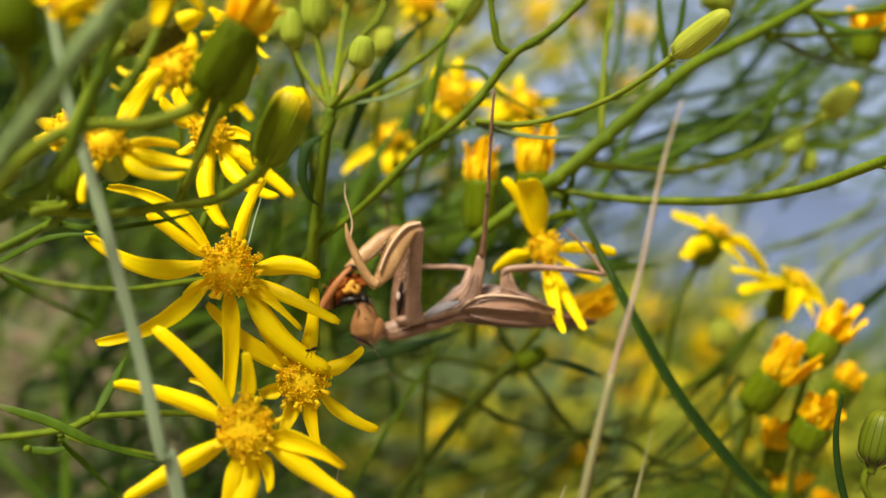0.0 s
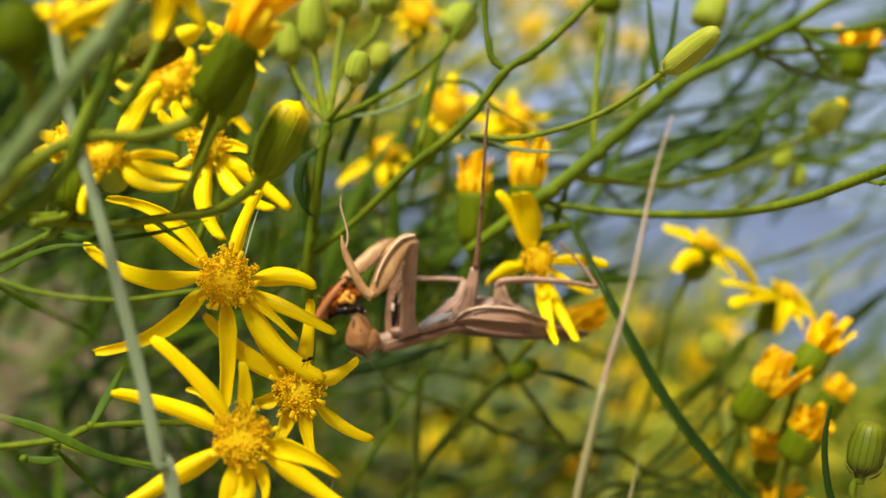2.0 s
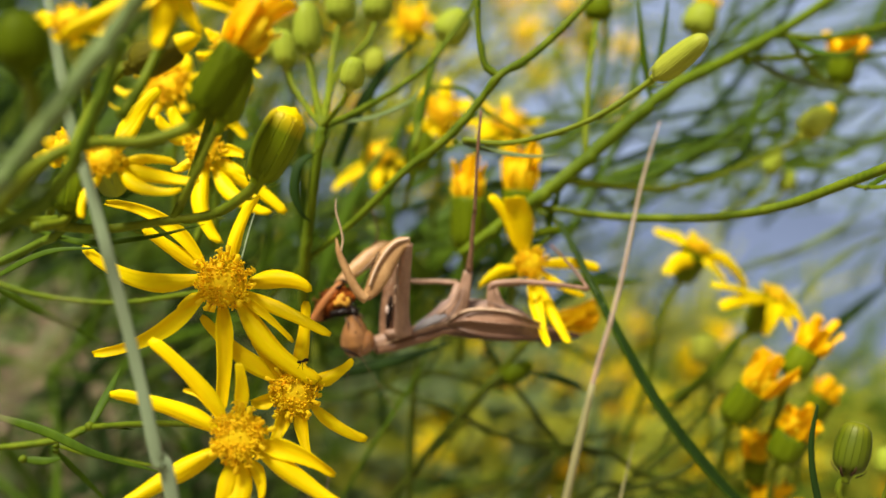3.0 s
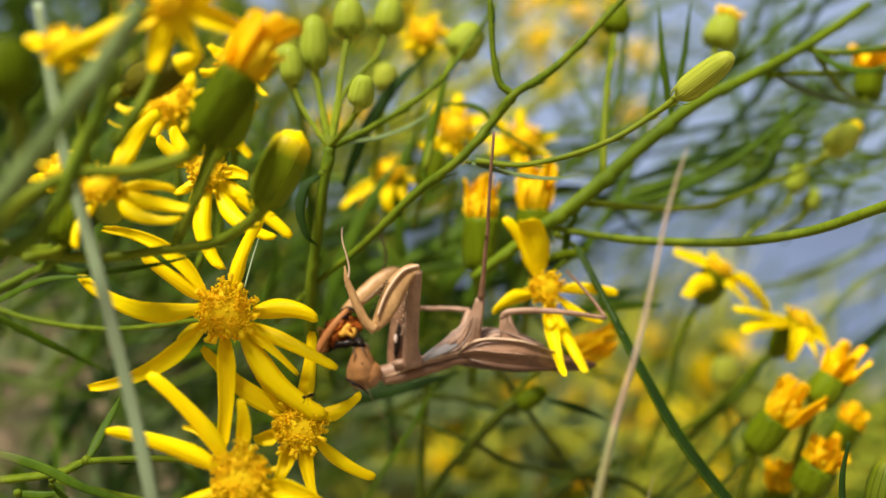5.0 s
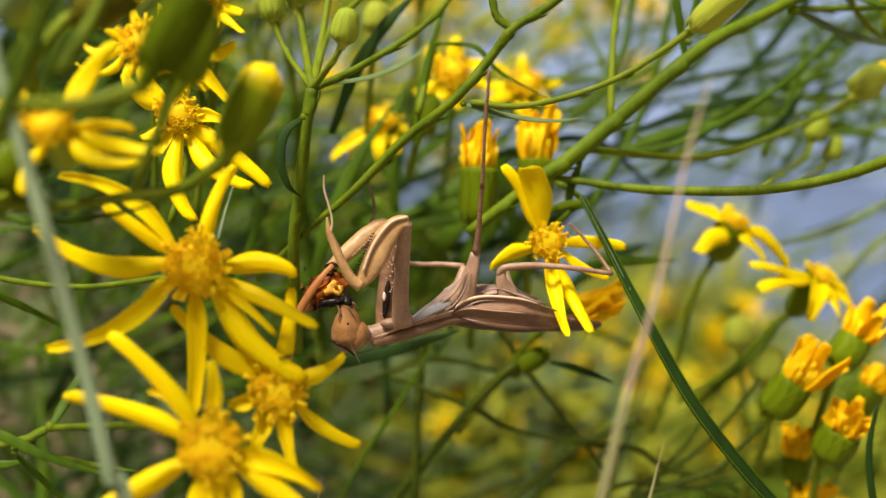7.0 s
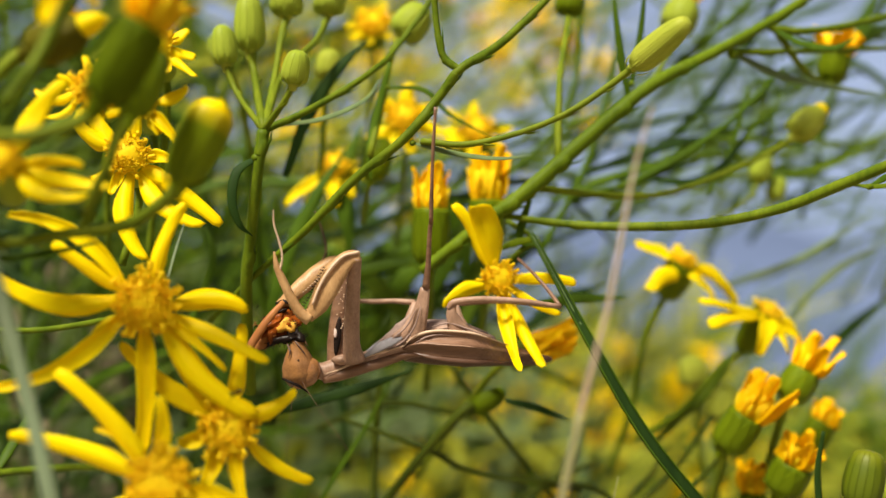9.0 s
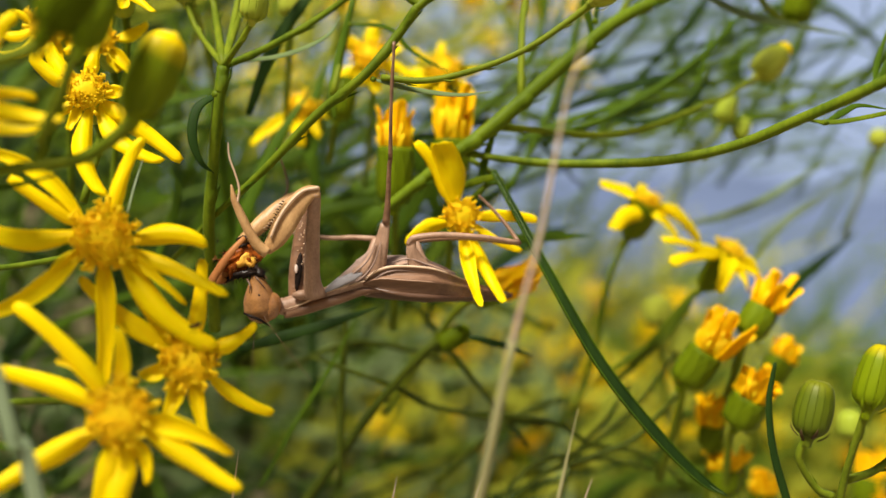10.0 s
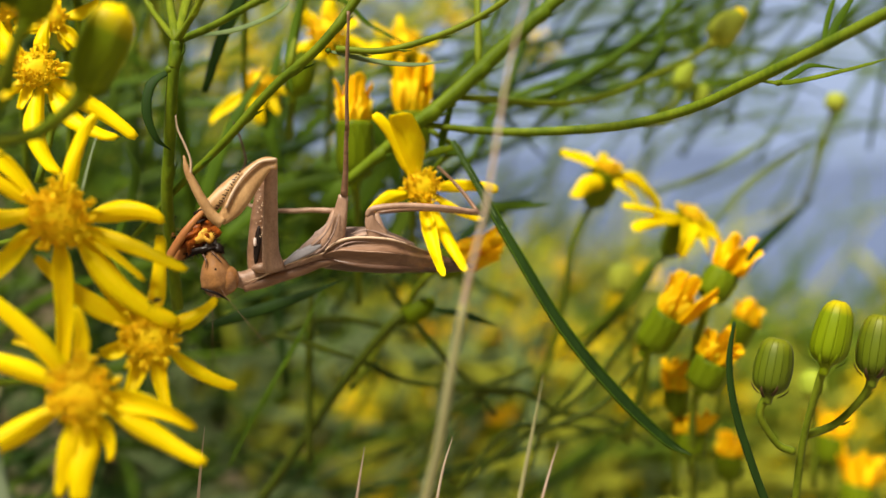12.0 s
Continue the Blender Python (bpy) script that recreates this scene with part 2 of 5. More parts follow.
def petal_shape(length, base, width, droop=0.0, hook=0.0, twist=0.0, seed=0, arc=0.0):
    """A strap-shaped ray floret along +x: broadest near the disc, its edges rolled under, its tip blunt and notched."""
    r, s, n = random.Random(seed), Shape(), 15
    x, z, a, rings = base, 0.3, 0.12 + r.uniform(-0.05, 0.12), []
    step = (length - base) / (n - 1)
    width *= r.uniform(0.88, 1.02)
    hook, fold = hook + r.uniform(-0.3, 1.1), r.uniform(0.22, 0.58) * (-1 if r.random() < 0.78 else 0.7)
    side, wave, late = r.uniform(-0.02, 0.02), r.uniform(0.2, 0.9), r.uniform(-0.7, 0.7)
    broad, slim = r.uniform(0.26, 0.42), r.uniform(0.54, 0.78)
    for i in range(n):
        t = i / (n - 1)
        w = width * (0.42 + 0.58 * math.sin(min(1.0, t / broad) * math.pi / 2))
        if t > broad:
            w *= 1.0 - (1.0 - slim) * min(1.0, (t - broad) / 0.45)
        if t > 0.9:
            w *= math.sqrt(max(0.3, 1 - ((t - 0.9) / 0.118) ** 2))
        cup = fold * w * (1 - 0.4 * t)
        tw = twist * t + late * max(0.0, t - 0.6) * 2.5
        up, low = [], []
        for j in range(9):
            u = j / 4 - 1
            groove = -0.075 * w * (1 if j in (3, 5) else 0)
            y, h = u * w / 2, cup * u * u + groove + 0.04 * w * math.sin(8 * t + 2.5 * u + seed)
            y, h = y * math.cos(tw) - h * math.sin(tw), y * math.sin(tw) + h * math.cos(tw)
            c = Vector((x - math.sin(a) * h - (0.3 if i == n - 1 and j in (3, 5) else 0.0), y + side * length * t * t + arc * length * 4 * t * (1 - t), z + math.cos(a) * h))
            up.append(c)
            low.append(c - Vector((-math.sin(a), 0, math.cos(a))) * (0.16 if 0 < j < 8 else 0.04))
        rings.append(up + low[::-1])
        a -= (droop + (hook if t > 0.75 else 0.0) + wave * math.cos(6.3 * t + seed)) / n
        x += step * math.cos(a)
        z += step * math.sin(a)
    return s.add(rings)


def disc_shape(radius, seed, count=80, tall=1.0):
    """A dome of tubular florets: closed knobs in the middle, five-lobed stars around them, forked styles at the rim."""
    r, s = random.Random(seed), Shape()
    s.blob((0, 0, 0.45), (radius * 0.97, radius * 0.97, 1.9), n=20, m=8)
    w = radius * 0.062 * math.sqrt(80 / count)
    for k in range(count):
        q = math.sqrt((k + 0.5) / count)
        a = k * 2.39996 + r.uniform(-0.12, 0.12)
        p = Vector((radius * 0.97 * q * math.cos(a), radius * 0.97 * q * math.sin(a), 1.75 - 1.5 * q * q))
        lean = Vector((math.cos(a) * q * 0.9 + r.uniform(-0.2, 0.2), math.sin(a) * q * 0.9 + r.uniform(-0.2, 0.2), 1)).normalized()
        h = tall * radius * (r.uniform(0.12, 0.17) if q < 0.35 else r.uniform(0.16, 0.32))
        tip = p + lean * h
        if q < 0.35:
            s.tube([p, p + lean * h * 0.7, tip, tip + lean * w], [w, w * 1.35, w * 1.25, w * 0.4], n=6, smooth=False)
            continue
        s.tube([p, p + lean * h * 0.6, tip], [w * 0.9, w * 1.0, w * 1.45], n=6, smooth=False)
        across = lean.cross(Vector((0.3, 0.2, 1))).normalized()
        for e in range(5):
            o = Matrix.Rotation(e * math.tau / 5 + k, 3, lean) @ across
            s.tube([tip + o * w * 0.9, tip + o * w * 1.7 + lean * w * r.uniform(0.2, 1.0), tip + o * w * 2.3 + lean * w * r.uniform(-0.8, 0.9)], [w * 0.6, w * 0.68, w * 0.3], n=4, smooth=False)
        if r.random() < 0.45:
            up = tip + lean * w * r.uniform(1.5, 5.0)
            s.tube([tip, up], [w * 0.5, w * 0.55], n=4, smooth=False)
            for e in (-1, 1):
                s.tube([up, up + across * e * w * 1.3 + lean * w * 0.8, up + across * e * w * 2.2 + lean * w * 0.1], [w * 0.5, w * 0.42, w * 0.3], n=4, smooth=False)
        if q > 0.72 and r.random() < 0.5:
            out = Vector((math.cos(a) * 0.9, math.sin(a) * 0.9, r.uniform(0.5, 1.1))).normalized()
            s.tube([p, p + out * radius * 0.3, p + out * radius * r.uniform(0.42, 0.75)], [w * 0.9, w * 1.0, w * 1.5], n=5, smooth=False)
    return s


def cup_parts(owner, radius, depth, mat, rows=13):
    """The green cup under a head: one long bract beside the other, proud of a round core."""
    core = Shape()
    core.tube([(0, 0, 0.2), (0, 0, -0.35 * depth), (0, 0, -0.8 * depth), (0, 0, -depth)], [radius * 0.94, radius * 0.97, radius * 0.82, radius * 0.32], n=20)
    cup = part("cup", core, mat, owner)
    b = Shape()
    b.tube([(radius * 0.34, 0, -depth * 0.99), (radius * 0.84, 0, -depth * 0.8), (radius * 0.99, 0, -depth * 0.35), (radius * 0.97, 0, 0.1), (radius * 0.9, 0, 0.9)],
           [0.5, radius * 0.25, radius * 0.27, radius * 0.22, 0.15], n=8, flat=0.18, up=(1, 0, 0), steps=2)
    me = b.mesh("bract")
    me.materials.append(mat)
    for k in range(rows):
        ob = new("bract", me)
        ob.parent = cup
        ob.matrix_basis = pose(0, 0, 0, 0, 0, 360 * k / rows)
    return cup


def flower(p, normal, disc, petals, label, stalk=None, stalk_r=0.7, width=2.6, seed=1, far=False, depth=8.5, droop=0.25, cup=True, count=46, group="yellow flowers", stalk_mat=None, cup_r=0.0):
    """petals: angle, length and, where given, droop, hook, width and sideways bend."""
    fl = thing("flower", facing(p, normal), label, "flower", group)
    part("disc", disc_shape(disc * 0.88, seed, count), FLORET, fl, "orange disc of tiny tubular florets")
    for k, (ang, length, *more) in enumerate(petals):
        dr = more[0] if more else droop
        hook = more[1] if len(more) > 1 else 0.0
        w = more[2] if len(more) > 2 else width
        arc = more[3] if len(more) > 3 else 0.0
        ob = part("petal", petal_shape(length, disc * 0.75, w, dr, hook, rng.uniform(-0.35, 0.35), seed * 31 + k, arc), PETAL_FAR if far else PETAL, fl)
        ob.matrix_basis = pose(0, 0, (k % 2) * -0.0004, 0, 0, ang)
    if cup:
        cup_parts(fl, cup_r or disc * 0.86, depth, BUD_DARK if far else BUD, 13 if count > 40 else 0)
    if stalk:
        base = (facing(p, normal) @ Vector((0, 0, -depth * 0.97 * MM))) / MM
        part("stalk", Shape().tube([base] + stalk, [stalk_r * 1.1, stalk_r, stalk_r * 1.1], n=8), stalk_mat or STEM, fl, world=True)
    return fl


def bud(base, tip, radius, label, stalk=None, stalk_r=0.7, mat=None, open_top=0.0, splay=26, rows=12, group="flower buds", stalk_mat=None, dome=0.55):
    """A closed head: a barrel of bracts with pale seams; open_top: length of the yellow tuft that shows; dome: its breadth."""
    mat = mat or BUD
    seam = BUD_PALE if mat is BUD else mat
    base, tip = Vector(base), Vector(tip)
    length = (tip - base).length
    m = facing(base, tip - base)
    bd = thing("flower_bud", m, label, "bud", group)
    r, L = radius, length
    neck = min(stalk_r * 1.1, r * 0.4)
    if open_top >= 3:
        high, wide = [0.0, 0.1, 0.3, 0.7, 1.0], [0.40, 0.74, 0.91, 0.95, 0.93]
    else:
        high, wide = [0.0, 0.08, 0.22, 0.5, 0.76, 0.92, 1.0], [0.46, 0.78, 0.96, 0.96, 0.83, 0.60, 0.30]
    if mat is BUD_MID:
        wide = [0.42, 0.74, 0.95, 1.0, 0.90, 0.72, 0.46]
    if dome > 0.6:
        wide, seam = [0.40, 0.68, 0.86, 0.98, 0.96, 0.90, 0.78], mat
    core = Shape().tube([(0, 0, -0.2 * L), (0, 0, -0.08 * L)] + [(0, 0, L * h) for h in high], [neck, neck * 1.15] + [r * w * 0.985 for w in wide], n=24, steps=4)
    cup = part("cup", core, seam, bd)
    if mat is BUD_MID:
        rows = 16
    broad = math.pi * r / max(rows, 1)
    b = Shape().tube([(r * w, 0, L * h) for h, w in zip(high, wide)], [broad * 0.55] + [broad * w * (1.08 if mat is BUD else 1.1 if mat is BUD_MID else 1.04 if open_top < 3 else 1.12) for w in wide[1:-1]] + [broad * (0.3 if open_top < 3 else 0.15)], n=8, flat=0.07 if mat is BUD else 0.025 if mat is BUD_MID else 0.04, up=(1, 0, 0), steps=3)
    me = b.mesh("bract")
    me.materials.append(mat)
    for k in range(rows):
        ob = new("bract", me)
        ob.parent = cup
        ob.matrix_basis = pose(0, 0, 0, 0, 0, 360 * k / rows)
    small = Shape().tube([(r * 0.5, 0, 0.0), (r * 0.79, 0, L * 0.07), (r * 0.97, 0, L * 0.15), (r * 1.0, 0, L * 0.21)], [r * 0.08, r * 0.11, r * 0.08, 0.03], n=6, flat=0.35, up=(1, 0, 0), steps=2)
    me = small.mesh("bractlet")
    me.materials.append(BRACT_TIP if mat is BUD_MID else mat)
    for k in range(6 if rows else 0):
        ob = new("bractlet", me)
        ob.parent = cup
        ob.matrix_basis = pose(0, 0, -((k * 7) % 5) * 0.02 * L * MM, 0, 0, 60 * k + 20 + (k * 37) % 25)
    if 0 < open_top < 2:
        part("tuft", Shape().blob((0, 0, L * 0.97), (r * dome, r * dome, open_top + r * 0.35), n=14, m=8).blob((r * 0.25, 0.1, L * 1.02), (r * 0.3, r * 0.3, open_top + r * 0.3), n=10, m=6), PETAL, bd, "closed yellow petals at the tip")
    elif open_top:
        s, q = Shape(), random.Random(int(L * 100))
        for k in range(44):
            a, d = k * 2.4, r * 0.62 * math.sqrt((k + 0.5) / 44)
            p = Vector((d * math.cos(a), d * math.sin(a), L * 0.86))
            e = p + Vector((math.cos(a) * d * 0.3 + q.gauss(0, 0.5), math.sin(a) * d * 0.3 + q.gauss(0, 0.5), L * 0.12 + open_top * q.uniform(0.3, 0.75)))
            s.tube([p, (p + e) / 2 + Vector((q.gauss(0, 0.2), q.gauss(0, 0.2), 0)), e], [0.22, 0.30, 0.36], n=5, smooth=False)
        if open_top >= 3:
            for k in range(9):
                petal = part("petal", petal_shape(open_top * q.uniform(0.85, 1.45), 0.0, 3.3, q.uniform(-0.3, 0.8), 0.3, q.uniform(-0.5, 0.5), k + int(L * 10)), PETAL_ORANGE, bd)
                petal.matrix_basis = pose(0, 0, 0, 0, 0, k * 40 + q.uniform(-15, 15)) @ pose(r * 0.6 * MM, 0, L * 0.92 * MM, 0, -q.uniform(86 - 1.6 * splay, 88 - 0.3 * splay), 0)
        part("tuft", s, FLORET, bd, "tuft of yellow-orange florets")
    if stalk:
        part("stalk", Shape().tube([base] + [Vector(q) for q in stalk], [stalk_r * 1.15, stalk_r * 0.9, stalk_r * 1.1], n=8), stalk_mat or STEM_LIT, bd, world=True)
        line, q = spline([base] + [Vector(p) for p in stalk], 6), random.Random(int(L * 77))
        for k in range(2, len(line) - 2, 5):
            along = (line[k] - line[k + 1]).normalized()
            out = along.cross(Vector((q.uniform(-1, 1), -1, q.uniform(-1, 1)))).normalized()
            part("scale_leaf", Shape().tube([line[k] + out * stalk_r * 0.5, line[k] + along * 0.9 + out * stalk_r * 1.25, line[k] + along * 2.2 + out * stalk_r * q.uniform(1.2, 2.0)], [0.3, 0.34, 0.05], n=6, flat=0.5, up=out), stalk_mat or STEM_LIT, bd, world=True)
    return bd


def branch(points, radii, label, mat=None, leaves=(), group="green stems", name="stem"):
    """A stem with its leaves; leaves: points, widths and, where given, a material."""
    st = thing(name, at(points[0]), label, "stem", group)
    part("stalk", Shape().tube(points, radii, n=12, steps=7, ridge=0.045), mat or STEM, st, world=True)
    for pts, radius, *own in leaves:
        part("node", Shape().blob(pts[0], (radius * 1.1, radius * 1.1, radius * 1.0), n=8, m=6), mat or STEM, st, world=True)
        part("leaf", Shape().tube(pts, [radius * 0.5, radius, radius * 0.95, radius * 0.6, 0.06], n=10, flat=0.28, steps=6), own[0] if own else LEAF, st, world=True)
    line, q = spline(points, 6), random.Random(len(label) + int(points[0][0] * 10))
    for k in range(3, len(line) - 2, 6):
        r = float(np.interp(k / len(line), np.linspace(0, 1, len(radii)), radii))
        along = (line[k + 1] - line[k]).normalized()
        out = along.cross(Vector((q.uniform(-1, 1), -0.6, q.uniform(-1, 1)))).normalized()
        if "smooth" in label:
            continue
        part("node", Shape().tube([line[k] - along * 1.6, line[k] - along * 0.4 + out * r * 0.2, line[k] + along * 0.4 + out * r * 0.25, line[k] + along * 1.6], [r * 0.95, r * 1.09, r * 1.09, r * 0.95], n=10), mat or STEM, st, world=True)
        part("scale_leaf", Shape().tube([line[k] + out * r * 0.8, line[k] + along * 1.3 + out * r * 1.4, line[k] + along * q.uniform(2.2, 3.6) + out * r * q.uniform(1.3, 2.2)], [0.34, 0.38, 0.05], n=6, flat=0.45, up=out), LEAF, st, world=True)
    return st


def blade(points, widths, label, mat, name="wild_grass", flat=0.3, category="grass", group="grass blades", margin=None, sheath=None):
    """A long leaf or stalk; margin: material of its two raised edges; sheath: material of a lower sleeve."""
    g = thing(name, at(points[0]), label, category, group)
    part("blade", Shape().tube(points, widths, n=10, flat=flat, steps=7), mat, g, world=True)
    if margin:
        mid = spline(points, 4)
        wide = np.interp(np.linspace(0, 1, len(mid)), np.linspace(0, 1, len(widths)), widths)
        for sign in (-1, 1):
            line = []
            for i, p in enumerate(mid):
                along = (mid[min(i + 1, len(mid) - 1)] - mid[max(i - 1, 0)]).normalized()
                line.append(p + along.cross(Vector((0, -1, 0.2))).normalized() * float(wide[i]) * 0.8 * sign + Vector((0, -0.35, 0.05)))
            part("leaf_edge", Shape().tube(line, [0.08, 0.13, 0.14, 0.13, 0.05], n=6, smooth=False), margin, g, world=True)
        part("midrib", Shape().tube([p + Vector((0, -0.12, 0.02)) for p in mid], [0.05, 0.12, 0.14, 0.12, 0.04], n=6, smooth=False), LEAF_BLUE, g, "paler groove along the middle", world=True)
    if sheath:
        k = 3
        part("sheath", Shape().tube(points[k:], [w * 1.12 + 0.04 for w in widths[k:]], n=10, flat=flat, steps=7), sheath, g, "pale green lower sleeve", world=True)
    return g


# ---- ground and distance ----
def ground():
    s = Shape()
    n = 48
    edge = [0.0, 300, 900, 3000, 12000, 60000, 400000, 3000000]
    r = random.Random(2)
    rings = [[Vector((max(e, 1) * math.cos(2 * math.pi * j / n), max(e, 1) * math.sin(2 * math.pi * j / n), r.uniform(-8, 8) if 0 < e < 5000 else 0.0)) for j in range(n)] for e in edge]
    s.add(rings, caps=False)
    g = new("ground", s.mesh("ground"))
    g.data.materials.append(SOIL)
    tagged(g, "bare dry brown soil under the bushes", "ground", kind="structure")
    # Added ridges cover the distance and lower sky; haze sits in their colours.
    for far, high, mat, seed, label in ((2.2e6, 4.2e5, HILL_HAZE, 8, "blue hills in the distance, haze painted into their colour"), (2.6e6, 1.5e6, HILL_FAR_HAZE, 9, "paler blue ridge far behind, haze painted into its colour")):
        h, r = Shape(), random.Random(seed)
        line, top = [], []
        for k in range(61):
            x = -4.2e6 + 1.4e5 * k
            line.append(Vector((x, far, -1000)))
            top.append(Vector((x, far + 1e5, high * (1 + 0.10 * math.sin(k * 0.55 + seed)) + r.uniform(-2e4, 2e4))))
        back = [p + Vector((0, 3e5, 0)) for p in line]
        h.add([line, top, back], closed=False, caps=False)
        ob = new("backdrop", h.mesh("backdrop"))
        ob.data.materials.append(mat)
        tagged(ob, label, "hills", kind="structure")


ground()

# ---- the flowers near the insect ----
flower((-33.0, -25.0, 791.5), (0.12, -1, 0.02), 4.3, [(72, 14.8, 0.1, 0.0, 2.5, 0.06), (357, 13.6, 0.1, 1.5, 3.5, 0.10), (333, 18.9, 0.1, 0.0, 2.3, 0.01), (320, 14.4, 0.3, 0.0, 1.6, 0.02), (313, 21.3, 0.1, 0.0, 3.4, -0.06), (270, 19.7, 0.1, 0.0, 2.7, 0.03), (211, 21.6, 0.1, 0.0, 3.2, 0.1), (167, 21.5, 0.1, 0.0, 3.3, 0.12), (146, 14.5, 0.1, 0.0, 2.4, 0.01), (146, 21.5, 0.2, 0.0, 2.3, -0.12), (213, 8.0, 0.3, 0.0, 1.7, -0.06)], "open yellow ray flower with an orange disc", [(-43.7, -6.9, 791.3), (-57.7, -2.7, 790.2), (-73.2, 1.1, 792.1), (-87.3, 4.5, 796.6)], 0.5, seed=1)
flower((-28.4, -31.9, 768.6), (0.02, -1, 0.08), 4.1, [(133, 19.2, 0.1, 0.0, 2.8, -0.03), (162, 19.6, 0.1, 0.0, 2.9, -0.04), (210, 18.4, 0.1, 0.0, 3.2, 0.01), (270, 13.4, 0.1, 0, 4.6), (256, 12.9, 0.2, 0, 3.0), (339, 14.9, 0.1, 0.3, 3.1, 0.05), (327, 18.0, 0.1, 0.0, 2.8, -0.02), (288, 9.4, 0.4, 0.0, 2.3, 0.1), (92, 10.6, 0.1, 0.0, 2.4, -0.05), (140, 10.8, 0.4, 0.0, 1.6, -0.09)], "open yellow ray flower with broad lower petals", [(-39.2, -21.0, 770.0), (-56.4, -13.8, 769.1), (-63.5, -9.5, 766.9), (-82.3, -1.1, 764.5)], 0.5, seed=2)
flower((-22.1, -22.7, 774.8), (0.15, -1, 0.05), 3.8, [(30, 10.2, 0.1, 0.0, 2.6, -0.07), (327, 13.3, 0.1, 0.0, 2.2, -0.06), (284, 11.7, 0.1, 0.0, 2.3, -0.01), (246, 9.6, 0.3, 0.0, 2.4, 0.04), (191, 6.8, 0.3, 0.0, 2.4, 0.08), (141, 18.5, 0.1, 0.0, 2.9, 0.04), (128, 10.7, 0.3, 0.0, 2.1, 0.01), (84, 14.4, 0.1, 0.0, 2.6, -0.02)], "yellow ray flower with narrow spreading petals", [(-28.4, 0.8, 780.0), (-32.5, 6.3, 784.3), (-38.1, 17.4, 791.4)], 0.5, seed=3)
flower((16.7, 4.3, 798.1), (0.1, -1, -0.1), 3.0, [(110, 13.1, -0.2, 0, 6.0, -0.06), (121, 14.6, 0.1, 0, 3.0, -0.05), (207, 10.5, 0.2, 0.4, 2.8, -0.09), (356, 13.2, 0.1, 0, 2.2, 0.04), (330, 11.8, 0.1, 0, 1.7, -0.06), (275, 18.0, -0.9, 0, 2.6), (294, 17.4, -0.85, 0.3, 2.6)], "yellow flower with drooping petals over the insect's body", [(21.5, 9.5, 804.1), (24.7, 13.3, 805.9), (19.1, 10.8, 809.3)], 0.5, seed=4)
flower((-46.2, -41.3, 806.6), (0.15, -1, 0.3), 2.7, [(0, 9.7, 0.2, 0.0, 1.8, 0.07), (351, 13.1, 0.1, 0.0, 2.5, -0.03), (336, 11.9, 0.1, 0.0, 2.4, -0.14), (59, 13.4, 0.1, 0.0, 2.9, 0.04), (259, 9.5, 0.3, 0.0, 1.6, -0.09), (171, 6.3, 0.3, 0.0, 1.6, 0.01)], "yellow ray flower turned half upward", [(-50.5, -36.9, 803.8), (-52.1, -38.3, 799.5), (-56.0, -40.2, 798.3)], 0.7, seed=5)
flower((-39.5, -14.0, 814.9), (0.2, -1, 0.15), 3.1, [(81, 8.7, 0.1, 0.0, 2.4, 0.01), (125, 9.7, 0.1, 0.0, 2.9, 0.09), (143, 9.6, 0.1, 0.0, 2.5, 0.1), (355, 6.7, 0.2, 0.0, 2.6, 0.06), (325, 8.4, 0.2, 0.0, 2.6, 0.01), (315, 16.4, 0.1, 0.0, 3.0, -0.12), (282, 16.8, 0.1, 0.0, 3.2, -0.12), (323, 17.4, 0.1, 0.5, 2.8, 0.02), (214, 6.3, 0.3, 0.0, 1.9, 0.1), (250, 6.5, 0.3, 0.0, 1.9)], "yellow ray flower with spread curled petals", [(-41.3, -2.0, 810.5), (-43.4, -3.0, 800.3)], 0.6, seed=6)
flower((-52.0, 6.0, 832.6), (0.1, -1, 0.2), 3.9, [(66, 7.6, 0.1, 0.0, 3.2, -0.15), (180, 10.2, 0.1, 0.0, 2.7, 0.2), (203, 11.6, 0.1, 0.0, 2.2, 0.25), (285, 8.0, 0.1, 0.0, 2.2, -0.05), (160, 6.8, 0.1, 0.0, 2.2), (314, 8.6, 0.1, 0.0, 2.2), (250, 7.6, 0.2, 0, 2.4), (28, 7.0, 0.2), (110, 7.2, 0.2)], "yellow ray flower behind the large buds", [(-53.0, 16.0, 824.2), (-54.0, 22.0, 806.0)], 0.6, seed=7)
flower((-42.3, 2.0, 828.1), (0.1, -1, 0.2), 2.4, [(26, 8.0, 0.1, 0.0, 2.4, -0.1), (299, 6.0, 0.1, 0.0, 2.2, 0.01), (312, 9.6, 0.2, 0, 2.6), (145, 6.0, 0.1, 0.0, 2.0), (249, 6.6, 0.1, 0.0, 2.0), (85, 7.0, 0.1, 0, 2.2), (200, 6.4, 0.2, 0, 2.2)], "yellow ray flower half hidden behind a green head", [(-43.0, 12.0, 821.0), (-45.0, 17.0, 803.0)], 0.6, seed=9)
flower((-55.3, -31.8, 810.6), (-0.2, -1, 0.2), 2.4, [(153, 5.6), (180, 5.8), (223, 3.4), (78, 4.0), (26, 4.2), (115, 3.9)], "yellow flower half hidden by the pale blade", [(-57.7, -27.2, 806.6), (-62.8, -20.3, 800.8)], 0.6, seed=8)

